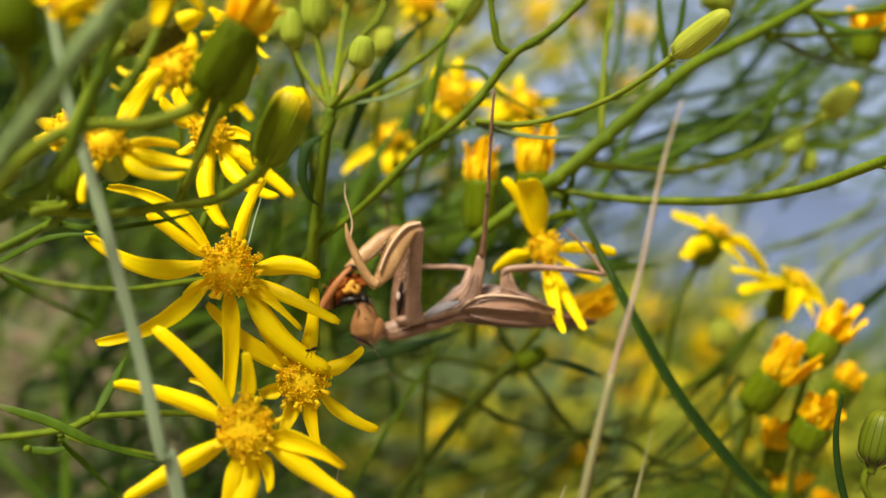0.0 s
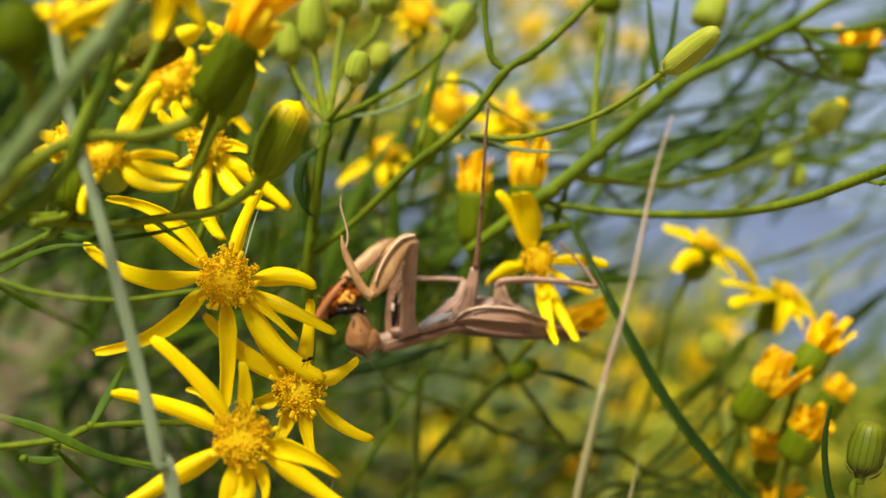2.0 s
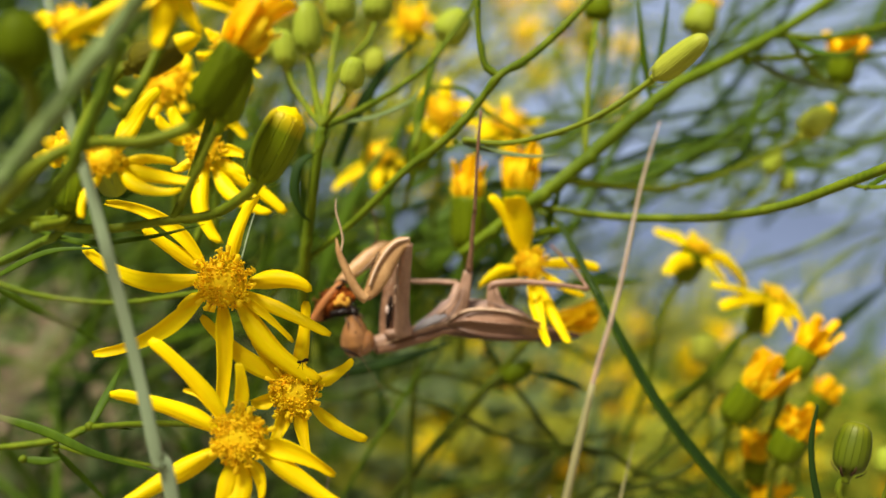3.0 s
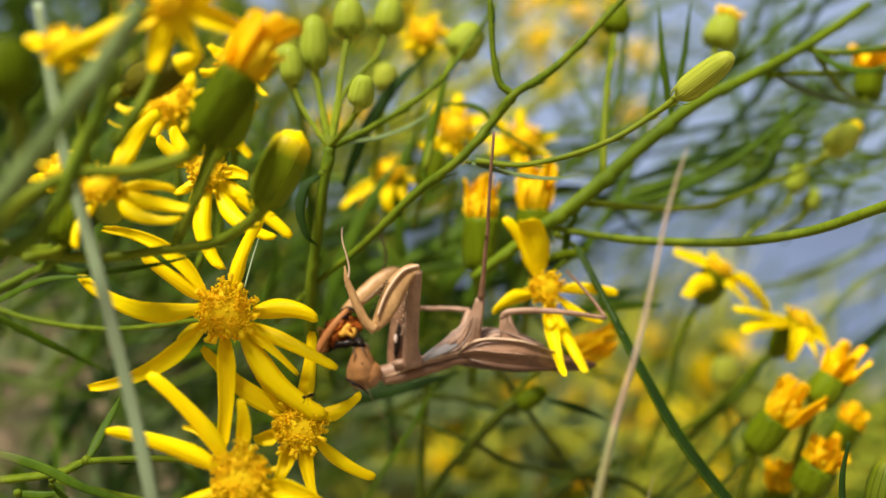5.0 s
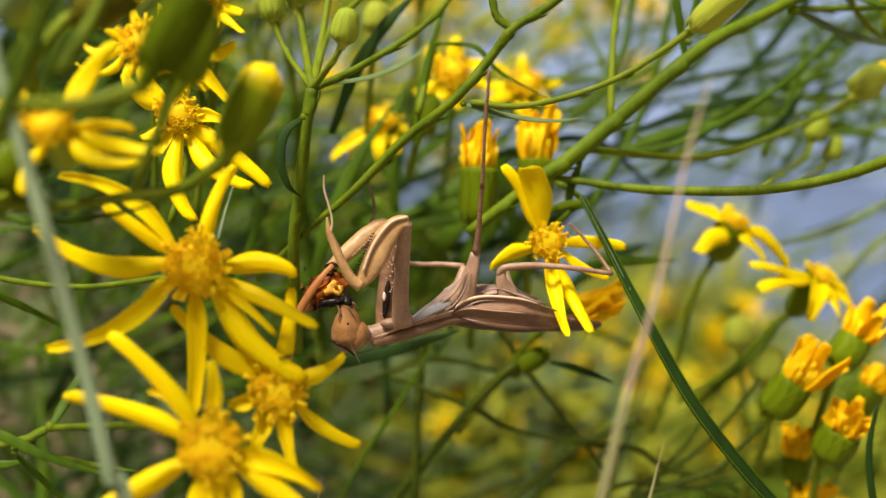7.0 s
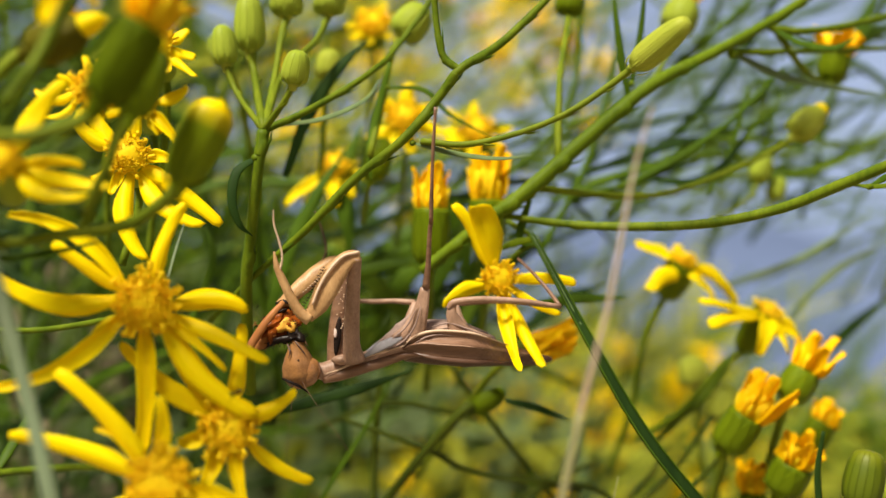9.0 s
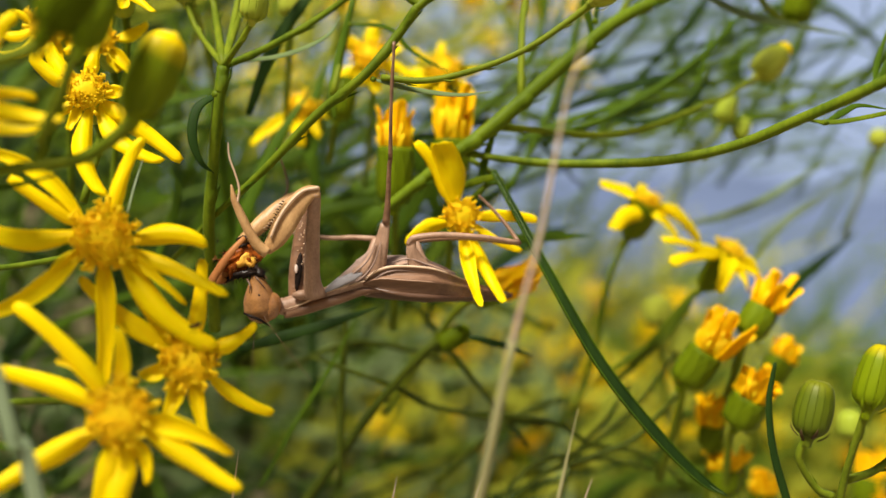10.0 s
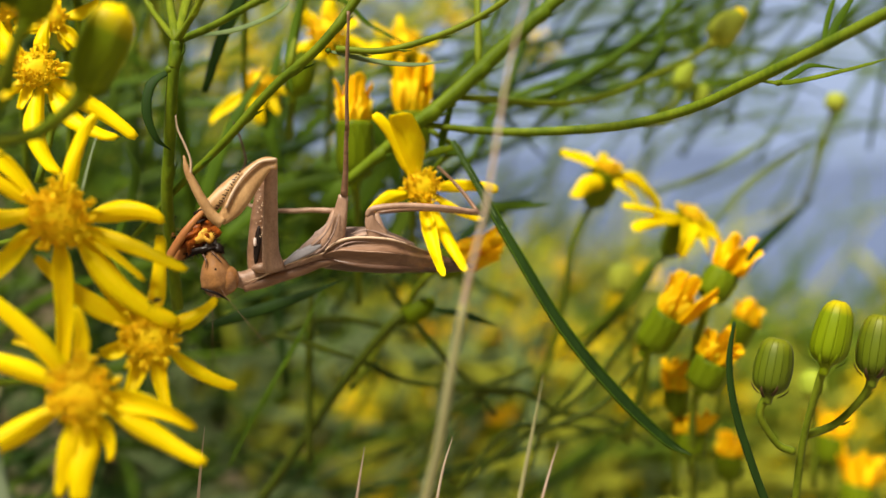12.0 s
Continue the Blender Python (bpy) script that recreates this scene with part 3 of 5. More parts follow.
# ---- buds at the upper stems ----
bud((-25.4, -38.8, 804.6), (-21.0, -39.9, 813.6), 3.0, "plump green bud with a broad yellow tip", [(-27.0, -38.7, 802.6), (-32.2, -36.4, 800.1), (-38.6, -36.2, 799.2), (-46.5, -36.1, 798.1), (-51.3, -38.1, 797.9), (-55.8, -44.2, 798.0), (-60.2, -50.4, 799.5)], 0.75, mat=BUD_RIPE, open_top=0.4, dome=0.74)
bud((-25.1, 4.6, 838.8), (-25.4, 3.3, 848.4), 2.7, "ribbed pale green closed bud", [(-24.1, 3.3, 833.7), (-20.5, -7.9, 820.6)], 0.7)
bud((-28.5, 1.1, 834.9), (-29.2, 0.2, 841.6), 2.2, "small ribbed green closed bud", [(-26.3, -0.1, 829.4), (-20.5, -7.9, 820.6)], 0.5)
bud((-19.3, 7.6, 846.3), (-19.5, 6.7, 853.0), 3.0, "green bud among the upper stems", [(-19.9, 6.1, 842.5), (-20.5, 1.6, 832.0), (-20.5, -7.9, 820.6)], 0.6)
bud((-15.1, -13.8, 826.0), (-14.0, -15.4, 830.8), 2.1, "small round pale green bud", [(-16.7, -12.4, 823.7), (-20.5, -7.9, 820.6)], 0.5)
bud((-12.5, 11.4, 848.2), (-11.6, 10.5, 854.7), 3.0, "green bud high on a side stem", [(-14.1, 8.2, 842.2), (-19.5, 3.3, 833.7), (-20.5, -7.9, 820.6)], 0.6)
bud((35.7, -19.8, 826.0), (42.2, -26.5, 830.3), 2.15, "long yellow-green bud on an arching stem", [(31.9, -18.4, 823.4), (25.6, -16.9, 819.7), (18.4, -14.6, 817.5), (11.0, -12.4, 816.6), (4.2, -10.6, 817.7)], 0.5, BUD_PALE, rows=14)
bud((0.7, 13.9, 844.8), (5.2, 13.1, 850.3), 3.4, "yellowish green bud out of focus", [(-1.0, 12.5, 840.3), (-2.7, 11.7, 831.9), (-4.8, 9.2, 820.9)], 0.6)
bud((-35.5, 33.6, 848.4), (-36.7, 32.8, 853.9), 3.2, "soft green bud behind", [(-33.6, 38.6, 841.5), (-31.9, 46.2, 830.4)], 0.6)

# ---- stems ----
branch([(-25.0, 8.8, 780.2), (-24.4, 0.5, 796.1), (-22.9, -3.8, 805.6), (-21.4, -7.2, 815.0), (-20.5, -7.9, 820.6)], [1.0, 0.95, 0.9, 0.9, 1.0], "upright green stem forking into buds", leaves=[([(-21.6, -7.6, 816.2), (-24.4, -8.6, 813.8), (-25.1, -8.8, 809.4), (-24.0, -8.0, 805.6), (-22.2, -6.2, 804.0)], 0.8, LEAF_DEEP), ([(-19.2, -7.1, 821.5), (-11.5, -3.4, 823.9), (-5.1, 0.1, 828.1), (-2.8, 1.5, 832.2)], 0.45, LEAF_BLUE)])
branch([(-20.5, -7.9, 820.6), (-13.5, -3.6, 825.5), (-4.6, 1.4, 833.1), (0.6, 6.4, 840.4), (8.5, 10.7, 853.6)], [0.6, 0.6, 0.55, 0.5, 0.45], "thin side stem leaving the fork")
branch([(-31.0, 4.5, 792.0), (-22.6, 0.1, 799.1), (-14.2, -4.8, 805.2), (-6.2, -7.8, 812.6), (1.5, -10.6, 818.1), (7.3, -11.6, 824.7), (10.4, -13.1, 828.4), (17.2, -10.8, 833.6), (26.1, -8.1, 843.2), (32.0, -7.1, 850.2)], [0.45, 0.5, 0.7, 0.75, 0.75, 0.7, 0.7, 0.6, 0.5], "slender green stem slanting up past the insect", leaves=[([(2.9, -10.5, 817.5), (9.3, -10.3, 815.8), (16.0, -10.2, 814.9), (21.4, -10.2, 815.4)], 0.45, LEAF_BLUE), ([(-1.5, 9.4, 833.5), (5.0, 9.5, 832.9), (9.4, 10.1, 828.6), (18.2, 10.8, 823.7)], 0.5, LEAF)])
branch([(10.4, -13.1, 828.2), (8.0, -13.3, 830.1), (6.9, -14.0, 834.9), (6.3, -15.3, 844.4)], [0.6, 0.55, 0.5, 0.45], "thin curved green side twig")
branch([(3.9, 10.0, 800.4), (15.5, 6.8, 808.8), (22.9, 6.1, 814.0), (33.8, 6.8, 823.6), (45.0, 7.5, 832.7), (57.1, 10.6, 839.6), (69.6, 13.6, 847.0), (83.5, 18.3, 856.8)], [0.9, 1.2, 1.35, 1.3, 1.2, 1.05, 0.95, 0.9], "stout green branch rising across the view", STEM_STOUT,
       leaves=[([(41.0, 7.1, 828.8), (39.0, 4.5, 839.7), (38.1, 2.9, 851.3)], 0.7), ([(41.3, 6.5, 832.6), (43.4, 6.1, 842.5), (44.5, 4.8, 852.2)], 0.6), ([(69.6, 13.8, 845.9), (74.5, 12.3, 842.0), (80.2, 11.4, 840.8), (84.1, 11.2, 842.8)], 0.8), ([(61.6, 12.5, 840.3), (74.5, 18.9, 837.7), (97.1, 25.3, 835.9)], 1.0, LEAF_BLUE), ([(22.9, 6.3, 812.8), (20.9, 8.3, 805.6), (24.6, 8.5, 804.5)], 0.7)])
branch([(69.6, 13.8, 845.6), (77.9, 14.8, 845.6), (89.5, 17.4, 848.5), (103.2, 20.8, 853.0)], [0.7, 0.65, 0.6, 0.55], "thin green side stem in the bush")
branch([(61.1, 12.5, 840.5), (76.1, 16.3, 842.1), (97.1, 23.9, 845.5)], [0.6, 0.55, 0.5], "thin green side stem in the bush")
branch([(18.2, 7.7, 809.6), (28.9, 5.0, 807.4), (37.4, 1.2, 806.1), (49.0, -4.8, 805.2), (58.6, -10.9, 806.1), (65.6, -17.3, 808.2), (71.8, -23.7, 810.3), (81.3, -32.3, 814.0)], [0.55, 0.75, 0.8, 0.8, 0.85, 0.85, 0.85], "smooth arching green stem with twigs",
       leaves=[([(73.6, -25.4, 811.0), (74.9, -25.0, 815.3), (77.5, -24.5, 821.0)], 0.45), ([(73.9, -25.6, 811.2), (77.2, -25.0, 815.9), (80.5, -24.5, 820.1)], 0.6), ([(66.4, -18.0, 808.2), (72.4, -17.0, 808.1), (82.8, -17.0, 810.0), (89.3, -17.0, 811.6)], 0.4, STEM), ([(70.2, -17.1, 808.0), (74.0, -15.0, 810.0), (77.0, -14.2, 811.3), (82.0, -14.0, 810.6)], 0.5)])
blade([(22.3, 3.3, 805.6), (26.3, 1.4, 796.9), (30.7, -0.2, 787.4), (38.5, -0.2, 772.9), (47.1, 0.4, 761.5), (54.3, 1.4, 754.1), (58.4, 1.8, 751.4)], [0.45, 0.65, 0.85, 1.02, 1.05, 0.85, 0.1], "long dark green channelled leaf", LEAF_DEEP, "long_leaf", 0.4, "leaf", "long leaves", margin=LEAF)
blade([(15.8, 6.5, 803.0), (19.6, 6.0, 804.4), (23.6, 5.6, 805.2)], [0.3, 0.75, 0.5], "short olive leaf beside the drooping flower", BUD_OLIVE, "narrow_leaf", 0.4, "leaf", "narrow leaves")
straw = blade([(28.5, -51.8, 809.5), (26.1, -50.7, 801.5), (23.1, -48.7, 787.5), (20.0, -46.1, 776.1), (16.8, -43.1, 761.6), (10.9, -34.6, 730.1), (-7.0, -0.1, 584.8), (-36.8, 100.7, 83.2)], [0.08, 0.18, 0.27, 0.36, 0.46, 0.58, 1.0, 1.2], "dry tan grass stalk with a greenish lower sleeve", STRAW, "grass_stalk", 0.8, sheath=GRASS_DRY)
blade([(-49.4, -56.2, 826.2), (-48.0, -55.0, 817.9), (-46.3, -53.8, 808.8), (-43.8, -52.6, 800.5), (-40.8, -51.0, 789.4), (-38.1, -48.3, 777.6), (-36.1, -45.8, 767.0), (-32.7, -38.8, 745.5), (-16.4, 12.0, 571.1), (12.4, 116.6, 42.4)], [0.6, 0.68, 0.7, 0.76, 0.78, 0.8, 0.84, 1.0, 1.3, 1.3], "pale grey-green blade of grass", GRASS)
branch([(-47.7, -74.7, 792.4), (-40.9, -75.9, 800.8), (-37.3, -75.7, 806.7), (-33.2, -74.6, 813.7), (-30.5, -75.2, 817.7)], [1.0, 1.05, 1.05, 1.0, 0.9], "thick grey green stem close to the lens", STEM_GREY)
for pts in ([(-21.1, -2.2, 743.9), (-19.6, -3.8, 755.0), (-18.6, -4.7, 761.4)], [(2.4, 0.1, 741.8), (4.3, -1.2, 751.4), (5.4, -2.0, 756.6)], [(14.9, 0.2, 740.9), (17.2, -1.3, 751.4), (19.2, -2.1, 757.2)], [(31.3, 3.5, 739.1), (34.4, 2.1, 749.0), (36.5, 1.3, 754.9)]):
    blade(pts, [0.26, 0.2, 0.03], "dry pale pointed tip of grass", STRAW, "grass_tip", 0.5)
blade([(-29.6, -19.5, 803.4), (-30.4, -20.2, 799.9), (-31.2, -21.0, 795.6)], [0.05, 0.12, 0.13], "short pale straw behind the petals", GRASS, "grass_stalk", 0.7)
blade([(28.4, 11.0, 735.9), (32.6, 8.6, 752.9), (35.7, 6.8, 765.7)], [0.42, 0.34, 0.03], "green pointed blade of grass", GRASS_DRY)


# ---- the insect ----
def jointed(name, shape, mat, parent, pivot, label=""):
    """A part whose origin is its joint, so that it can turn there."""
    up = parent.matrix_basis if not parent.parent else parent.parent.matrix_basis @ parent.matrix_basis
    m = at(pivot)
    ob = new(name, shape.mesh(name, m.inverted()))
    ob.data.materials.append(mat)
    ob.parent = parent
    ob.matrix_basis = up.inverted() @ m
    return tagged(ob, label) if label else ob


def spines(name, points, length, way, mat, owner, r=0.11, seed=1):
    """A row of separate stiff points on a leg."""
    q, way = random.Random(seed), Vector(way)
    for k, p in enumerate(points):
        d = (way + Vector((q.uniform(-0.3, 0.3), q.uniform(-0.6, 0.6), q.uniform(-0.3, 0.3)))).normalized()
        e = p + d * length * (1.0 if k % 2 else 0.65)
        part(name, Shape().tube([p, (p + e) / 2 + Vector((0, 0, 0.05)), e], [r, r * 0.6, 0.02], n=5, smooth=False), mat, owner, world=True)


mantis = thing("praying_mantis", at((4.5, -2.2, 786.8)), "tan-brown praying mantis hanging upside down and feeding", "insect")

# Neck and chest: a slim plate that widens towards the wings.
part("prothorax", Shape().tube([(-12.2, -1.7, 783.3), (-10.7, -1.7, 783.2), (-8.3, -1.8, 783.9), (-5.8, -1.9, 784.5), (-2.9, -2.0, 785.3), (0.1, -2.1, 786.2), (2.4, -2.2, 786.7)], [1.25, 1.5, 1.6, 1.25, 1.3, 1.75, 2.0], n=16, flat=0.85), MANTIS_PINK, mantis, world=True)
part("dorsal_keel", Shape().tube([(-11.0, -2.1, 781.8), (-8.2, -2.6, 782.5), (-4.8, -2.7, 783.5), (-1.9, -2.8, 784.3), (1.6, -3.2, 785.4), (4.7, -3.6, 785.4)], [0.6, 0.9, 0.9, 0.85, 0.75, 0.3], n=10), MANTIS_BROWN, mantis, "brown back plate, seen from its side", world=True)
part("pale_margin", Shape().tube([(-10.6, -3.2, 782.7), (-8.2, -3.6, 783.4), (-5.3, -3.9, 784.8), (-2.3, -4.1, 785.8), (1.6, -4.4, 786.7)], [0.06, 0.14, 0.2, 0.2, 0.15], n=6), MANTIS_PALE, mantis, "pale edge of the chest plate", world=True)
part("side_skin", Shape().tube([(-4.8, -1.8, 785.4), (-2.4, -2.2, 786.6), (0.1, -2.3, 787.8), (2.2, -2.4, 788.2)], [0.4, 1.0, 1.4, 1.2], n=12, flat=0.8), SLATE, mantis, "grey soft skin below the wing base", world=True)
part("mesothorax", Shape().tube([(-1.4, -2.0, 787.2), (1.1, -2.2, 788.2), (4.1, -2.3, 788.8), (7.7, -2.3, 789.1), (11.5, -2.1, 788.7), (16.0, -1.3, 787.7)], [0.7, 1.7, 2.1, 1.9, 1.4, 0.5], n=16, flat=0.9), MANTIS_GREY, mantis, "pinkish grey underside of the chest", world=True)
part("abdomen", Shape().tube([(1.6, -1.6, 786.1), (5.5, -1.8, 786.1), (11.5, -1.5, 785.7), (16.6, 1.6, 785.3), (22.7, 5.6, 784.9), (26.0, 7.2, 784.9)], [1.6, 2.2, 2.3, 1.7, 1.1, 0.4], n=16, flat=1.0, steps=6), MANTIS_DARK, mantis, world=True)
def pleated_wing(top, bottom, rows=7, cols=17):
    """A folded wing between two edges: a raised rim, one strong ridge along its middle and fine lengthwise pleats."""
    upper, lower, out = spline(top, rows), spline(bottom, rows), []
    for i, (p, q) in enumerate(zip(upper, lower)):
        u = i / (len(upper) - 1)
        swell = math.sin(math.pi * min(1.0, 0.12 + 0.88 * u)) ** 0.4
        line, rear = [], []
        for k in range(cols):
            v = k / (cols - 1)
            h = 0.55 * math.sin(math.pi * v) + 0.42 * math.exp(-((v - 0.5) / 0.10) ** 2) + 0.25 * math.exp(-(v / 0.08) ** 2) - 0.28 * math.exp(-((v - 0.24) / 0.12) ** 2) - 0.2 * math.exp(-((v - 0.78) / 0.1) ** 2) + 0.05 * math.cos(k * math.pi)
            w = p.lerp(q, v)
            line.append(w + Vector((0, -1, 0.12)) * h * swell)
            rear.append(w + Vector((0, 0.5, 0)))
        out.append(line + rear[::-1])
    return Shape().add(out)


wing = part("wing_cover", pleated_wing([(1.4, -4.0, 786.5), (2.7, -4.5, 787.7), (4.7, -5.0, 788.6), (7.4, -5.1, 788.9), (11.3, -5.0, 788.6), (13.8, -4.0, 788.1), (18.2, 0.8, 787.0), (22.5, 4.6, 786.0)],
                                       [(1.5, -3.7, 786.1), (3.1, -4.0, 785.7), (5.4, -4.2, 785.1), (8.4, -4.2, 784.5), (11.6, -4.0, 784.2), (14.2, -3.0, 784.1), (18.6, 1.0, 784.3), (22.6, 4.4, 784.8)]), MANTIS_BROWN, mantis, "folded brown wing with lengthwise pleats", world=True)
part("pale_edge", Shape().tube([(1.5, -4.4, 786.5), (2.7, -4.8, 787.7), (4.7, -5.3, 788.6), (7.4, -5.4, 788.9), (11.3, -5.3, 788.6), (13.8, -4.3, 788.1), (18.2, 0.6, 787.0)], [0.05, 0.2, 0.24, 0.22, 0.2, 0.16, 0.05], n=8), MANTIS_PALE, wing, "pale raised front edge of the wing", world=True)
part("dark_hem", Shape().tube([(3.0, -4.2, 785.7), (5.4, -4.7, 785.0), (8.4, -4.75, 784.45), (11.6, -4.55, 784.15), (14.2, -3.5, 784.05), (18.0, 0.3, 784.2)], [0.1, 0.32, 0.38, 0.38, 0.34, 0.15], n=8, flat=0.6), MANTIS_DARK, wing, "dark lower hem of the wing", world=True)
part("pale_ridge", Shape().tube([(2.0, -4.7, 786.5), (4.2, -5.35, 787.0), (7.6, -5.65, 786.7), (11.4, -5.5, 786.4), (14.0, -4.4, 786.1)], [0.04, 0.12, 0.14, 0.12, 0.03], n=6), MANTIS_PINK, wing, "paler ridge along the middle of the wing", world=True)
for pts, r in (([(6.3, -3.9, 789.2), (10.4, -4.0, 789.2), (15.3, -3.2, 787.9)], 0.8), ([(8.1, -3.1, 790.1), (11.4, -3.1, 789.6), (14.9, -2.4, 788.6)], 0.6), ([(-0.2, -3.8, 788.1), (2.1, -4.2, 789.5), (3.0, -4.3, 790.6)], 0.7)):
    part("side_plate", Shape().tube(pts, [r * 0.5, r, r * 0.3], n=10, flat=0.6), MANTIS_PINK if r != 0.6 else MANTIS_GREY, mantis, world=True)

for pts in ([(-3.1, -4.1, 785.7), (-0.4, -4.9, 787.6), (2.1, -5.5, 789.7), (3.7, -6.2, 792.4)], [(-0.9, -4.5, 786.0), (1.6, -5.2, 787.4), (3.3, -6.0, 789.5), (4.4, -6.4, 792.6)], [(3.3, -5.1, 787.0), (5.2, -5.2, 788.0), (7.6, -5.1, 788.3), (11.8, -4.8, 787.8)], [(6.0, -4.6, 789.6), (8.6, -4.9, 790.1), (11.8, -4.5, 789.1), (14.8, -3.6, 788.1)]):
    part("ridge", Shape().tube(pts, [0.06, 0.16, 0.15, 0.05], n=6), MANTIS_GREY, mantis, world=True)
q = random.Random(8)
for k in range(40):
    c = Vector((1.6, -5.0, 788.0)).lerp(Vector((11.3, -5.0, 788.4)), q.random()) + Vector((0, 0.3, q.uniform(-1.2, 1.0)))
    part("skin_wart", Shape().blob(c, (q.uniform(0.1, 0.28), 0.3, q.uniform(0.08, 0.2)), n=6, m=4), MANTIS_PINK if k % 2 else MANTIS_GREY, mantis, world=True)

part("soft_patch", Shape().tube([(-4.7, -4.2, 785.1), (-2.5, -4.8, 786.4), (-0.2, -5.0, 787.4), (1.4, -4.9, 788.0)], [0.2, 0.75, 0.7, 0.2], n=10, flat=0.45), SLATE, mantis, "blue-grey soft skin of the chest", world=True)
for k in range(16):
    c = Vector((-7.6, -5.1, 784.3)).lerp(Vector((-4.8, -5.3, 784.7)), q.random()) + Vector((0, 0.25, q.uniform(-0.5, 0.9)))
    part("joint_wart", Shape().blob(c, (q.uniform(0.12, 0.3), 0.3, q.uniform(0.1, 0.22)), n=6, m=4), TIBIA if k % 3 == 0 else MANTIS_PALE if k % 3 == 1 else MANTIS, mantis, world=True)

# Walking legs.
leg = part("middle_leg", Shape().tube([(2.7, -3.5, 787.5), (3.5, -4.4, 789.6), (4.4, -5.6, 792.2), (5.1, -6.4, 795.5)], [2.3, 1.75, 1.15, 0.75], n=14, flat=0.6), MANTIS_PINK, mantis, world=True)
part("tibia", Shape().tube([(5.2, -6.4, 795.5), (5.6, -7.9, 799.0), (5.9, -10.1, 803.5), (6.1, -10.8, 804.8)], [0.62, 0.42, 0.33, 0.36], n=8), MANTIS_BROWN, leg, world=True)
part("tarsus", Shape().tube([(6.1, -10.8, 804.7), (6.3, -13.6, 810.5), (6.6, -15.4, 815.9), (6.8, -16.2, 818.0), (7.0, -17.1, 821.1)], [0.36, 0.26, 0.3, 0.22, 0.26], n=7), MANTIS_BROWN, leg, "thin dark foot hooked on the stem", world=True)
part("chest_slope", Shape().tube([(-4.1, -2.8, 785.5), (-1.2, -3.0, 787.2), (1.6, -3.4, 788.9), (3.3, -4.2, 791.4)], [0.3, 1.2, 1.9, 0.8], n=14, flat=0.6), MANTIS_GREY, mantis, "sloping side of the chest", world=True)
leg = part("middle_leg", Shape().tube([(2.2, 0.6, 788.8), (2.8, 0.4, 791.5), (3.4, 0.8, 794.1)], [1.7, 1.0, 0.55], n=10), MANTIS_PINK, mantis, world=True)
part("tibia", Shape().tube([(3.4, 0.8, 794.1), (-0.4, 1.8, 794.5), (-4.0, 2.8, 794.6), (-9.7, 4.7, 795.5), (-12.9, 5.4, 797.7)], [0.5, 0.42, 0.42, 0.35, 0.3], n=8), MANTIS_PINK, leg, world=True)
part("tarsus", Shape().tube([(-12.9, 5.4, 797.7), (-12.5, 4.9, 800.8), (-11.4, 4.6, 803.4), (-11.9, 4.1, 806.5), (-13.2, 3.6, 810.1)], [0.28, 0.2, 0.2, 0.2, 0.1], n=6), MANTIS_DARK, leg, world=True)
leg = part("hind_leg", Shape().tube([(10.7, -3.4, 787.9), (9.8, -4.2, 789.8), (9.1, -5.1, 791.7), (9.5, -5.3, 793.2)], [2.1, 1.4, 0.8, 0.5], n=14, flat=0.6), MANTIS_PINK, mantis, world=True)
part("femur", Shape().tube([(8.6, -5.2, 792.3), (9.7, -5.6, 793.3), (14.2, -6.2, 793.6), (20.0, -6.1, 793.2), (26.1, -5.0, 792.4)], [0.4, 0.54, 0.5, 0.42, 0.36], n=9), MANTIS_PINK, leg, world=True)
part("tibia", Shape().tube([(26.1, -5.0, 792.4), (24.4, -2.4, 795.7), (22.3, 0.2, 798.9), (20.6, 2.8, 801.3)], [0.36, 0.3, 0.26, 0.22], n=7), MANTIS_BROWN, leg, world=True)
leg = part("hind_leg", Shape().tube([(11.7, 0.6, 788.8), (10.7, 0.7, 791.0), (10.1, 0.9, 793.5)], [1.2, 0.7, 0.4], n=10), MANTIS_PINK, mantis, world=True)
part("femur", Shape().tube([(10.1, 0.9, 793.7), (17.8, 0.8, 794.0), (27.1, 1.0, 792.9)], [0.4, 0.4, 0.35], n=8), MANTIS_BROWN, leg, world=True)

# Front legs: upper joints stand still, the grasping parts turn at the knee.
far_coxa = part("coxa", Shape().tube([(-8.9, -0.8, 784.3), (-9.1, -1.3, 787.9), (-8.7, -1.8, 792.8), (-8.0, -2.1, 797.8), (-8.2, -2.1, 800.6)], [1.7, 1.45, 1.2, 0.95, 0.8], n=12, flat=0.7), MANTIS_BROWN, mantis, "inner side of the raised front leg", world=True)
part("coxa_mark", Shape().blob((-8.8, -2.5, 788.6), (0.55, 0.35, 3.1), pose(0, 0, 0, 0, 6, 0), n=10, m=7), BLACK, far_coxa, "black mark", world=True)
part("coxa_spot", Shape().blob((-9.1, -3.0, 789.0), (0.28, 0.2, 0.75), n=8, m=6), WHITE_SPOT, far_coxa, "white oval spot in the black mark", world=True)
coxa = part("coxa", Shape().tube([(-6.0, -4.1, 784.4), (-6.4, -5.3, 787.4), (-6.0, -8.1, 793.2), (-5.5, -10.8, 797.6), (-5.2, -12.1, 799.5)], [1.75, 1.3, 1.1, 1.0, 0.9], n=14, flat=0.8), MANTIS_PINK, mantis, "raised pinkish upper joint of the front leg", world=True)
part("coxa_joint", Shape().blob((-7.8, -3.7, 784.8), (1.9, 1.2, 0.8), n=12, m=8).blob((-6.6, -4.7, 785.1), (1.2, 0.7, 0.7), n=10, m=6), MANTIS_PINK, coxa, world=True)
q = random.Random(5)
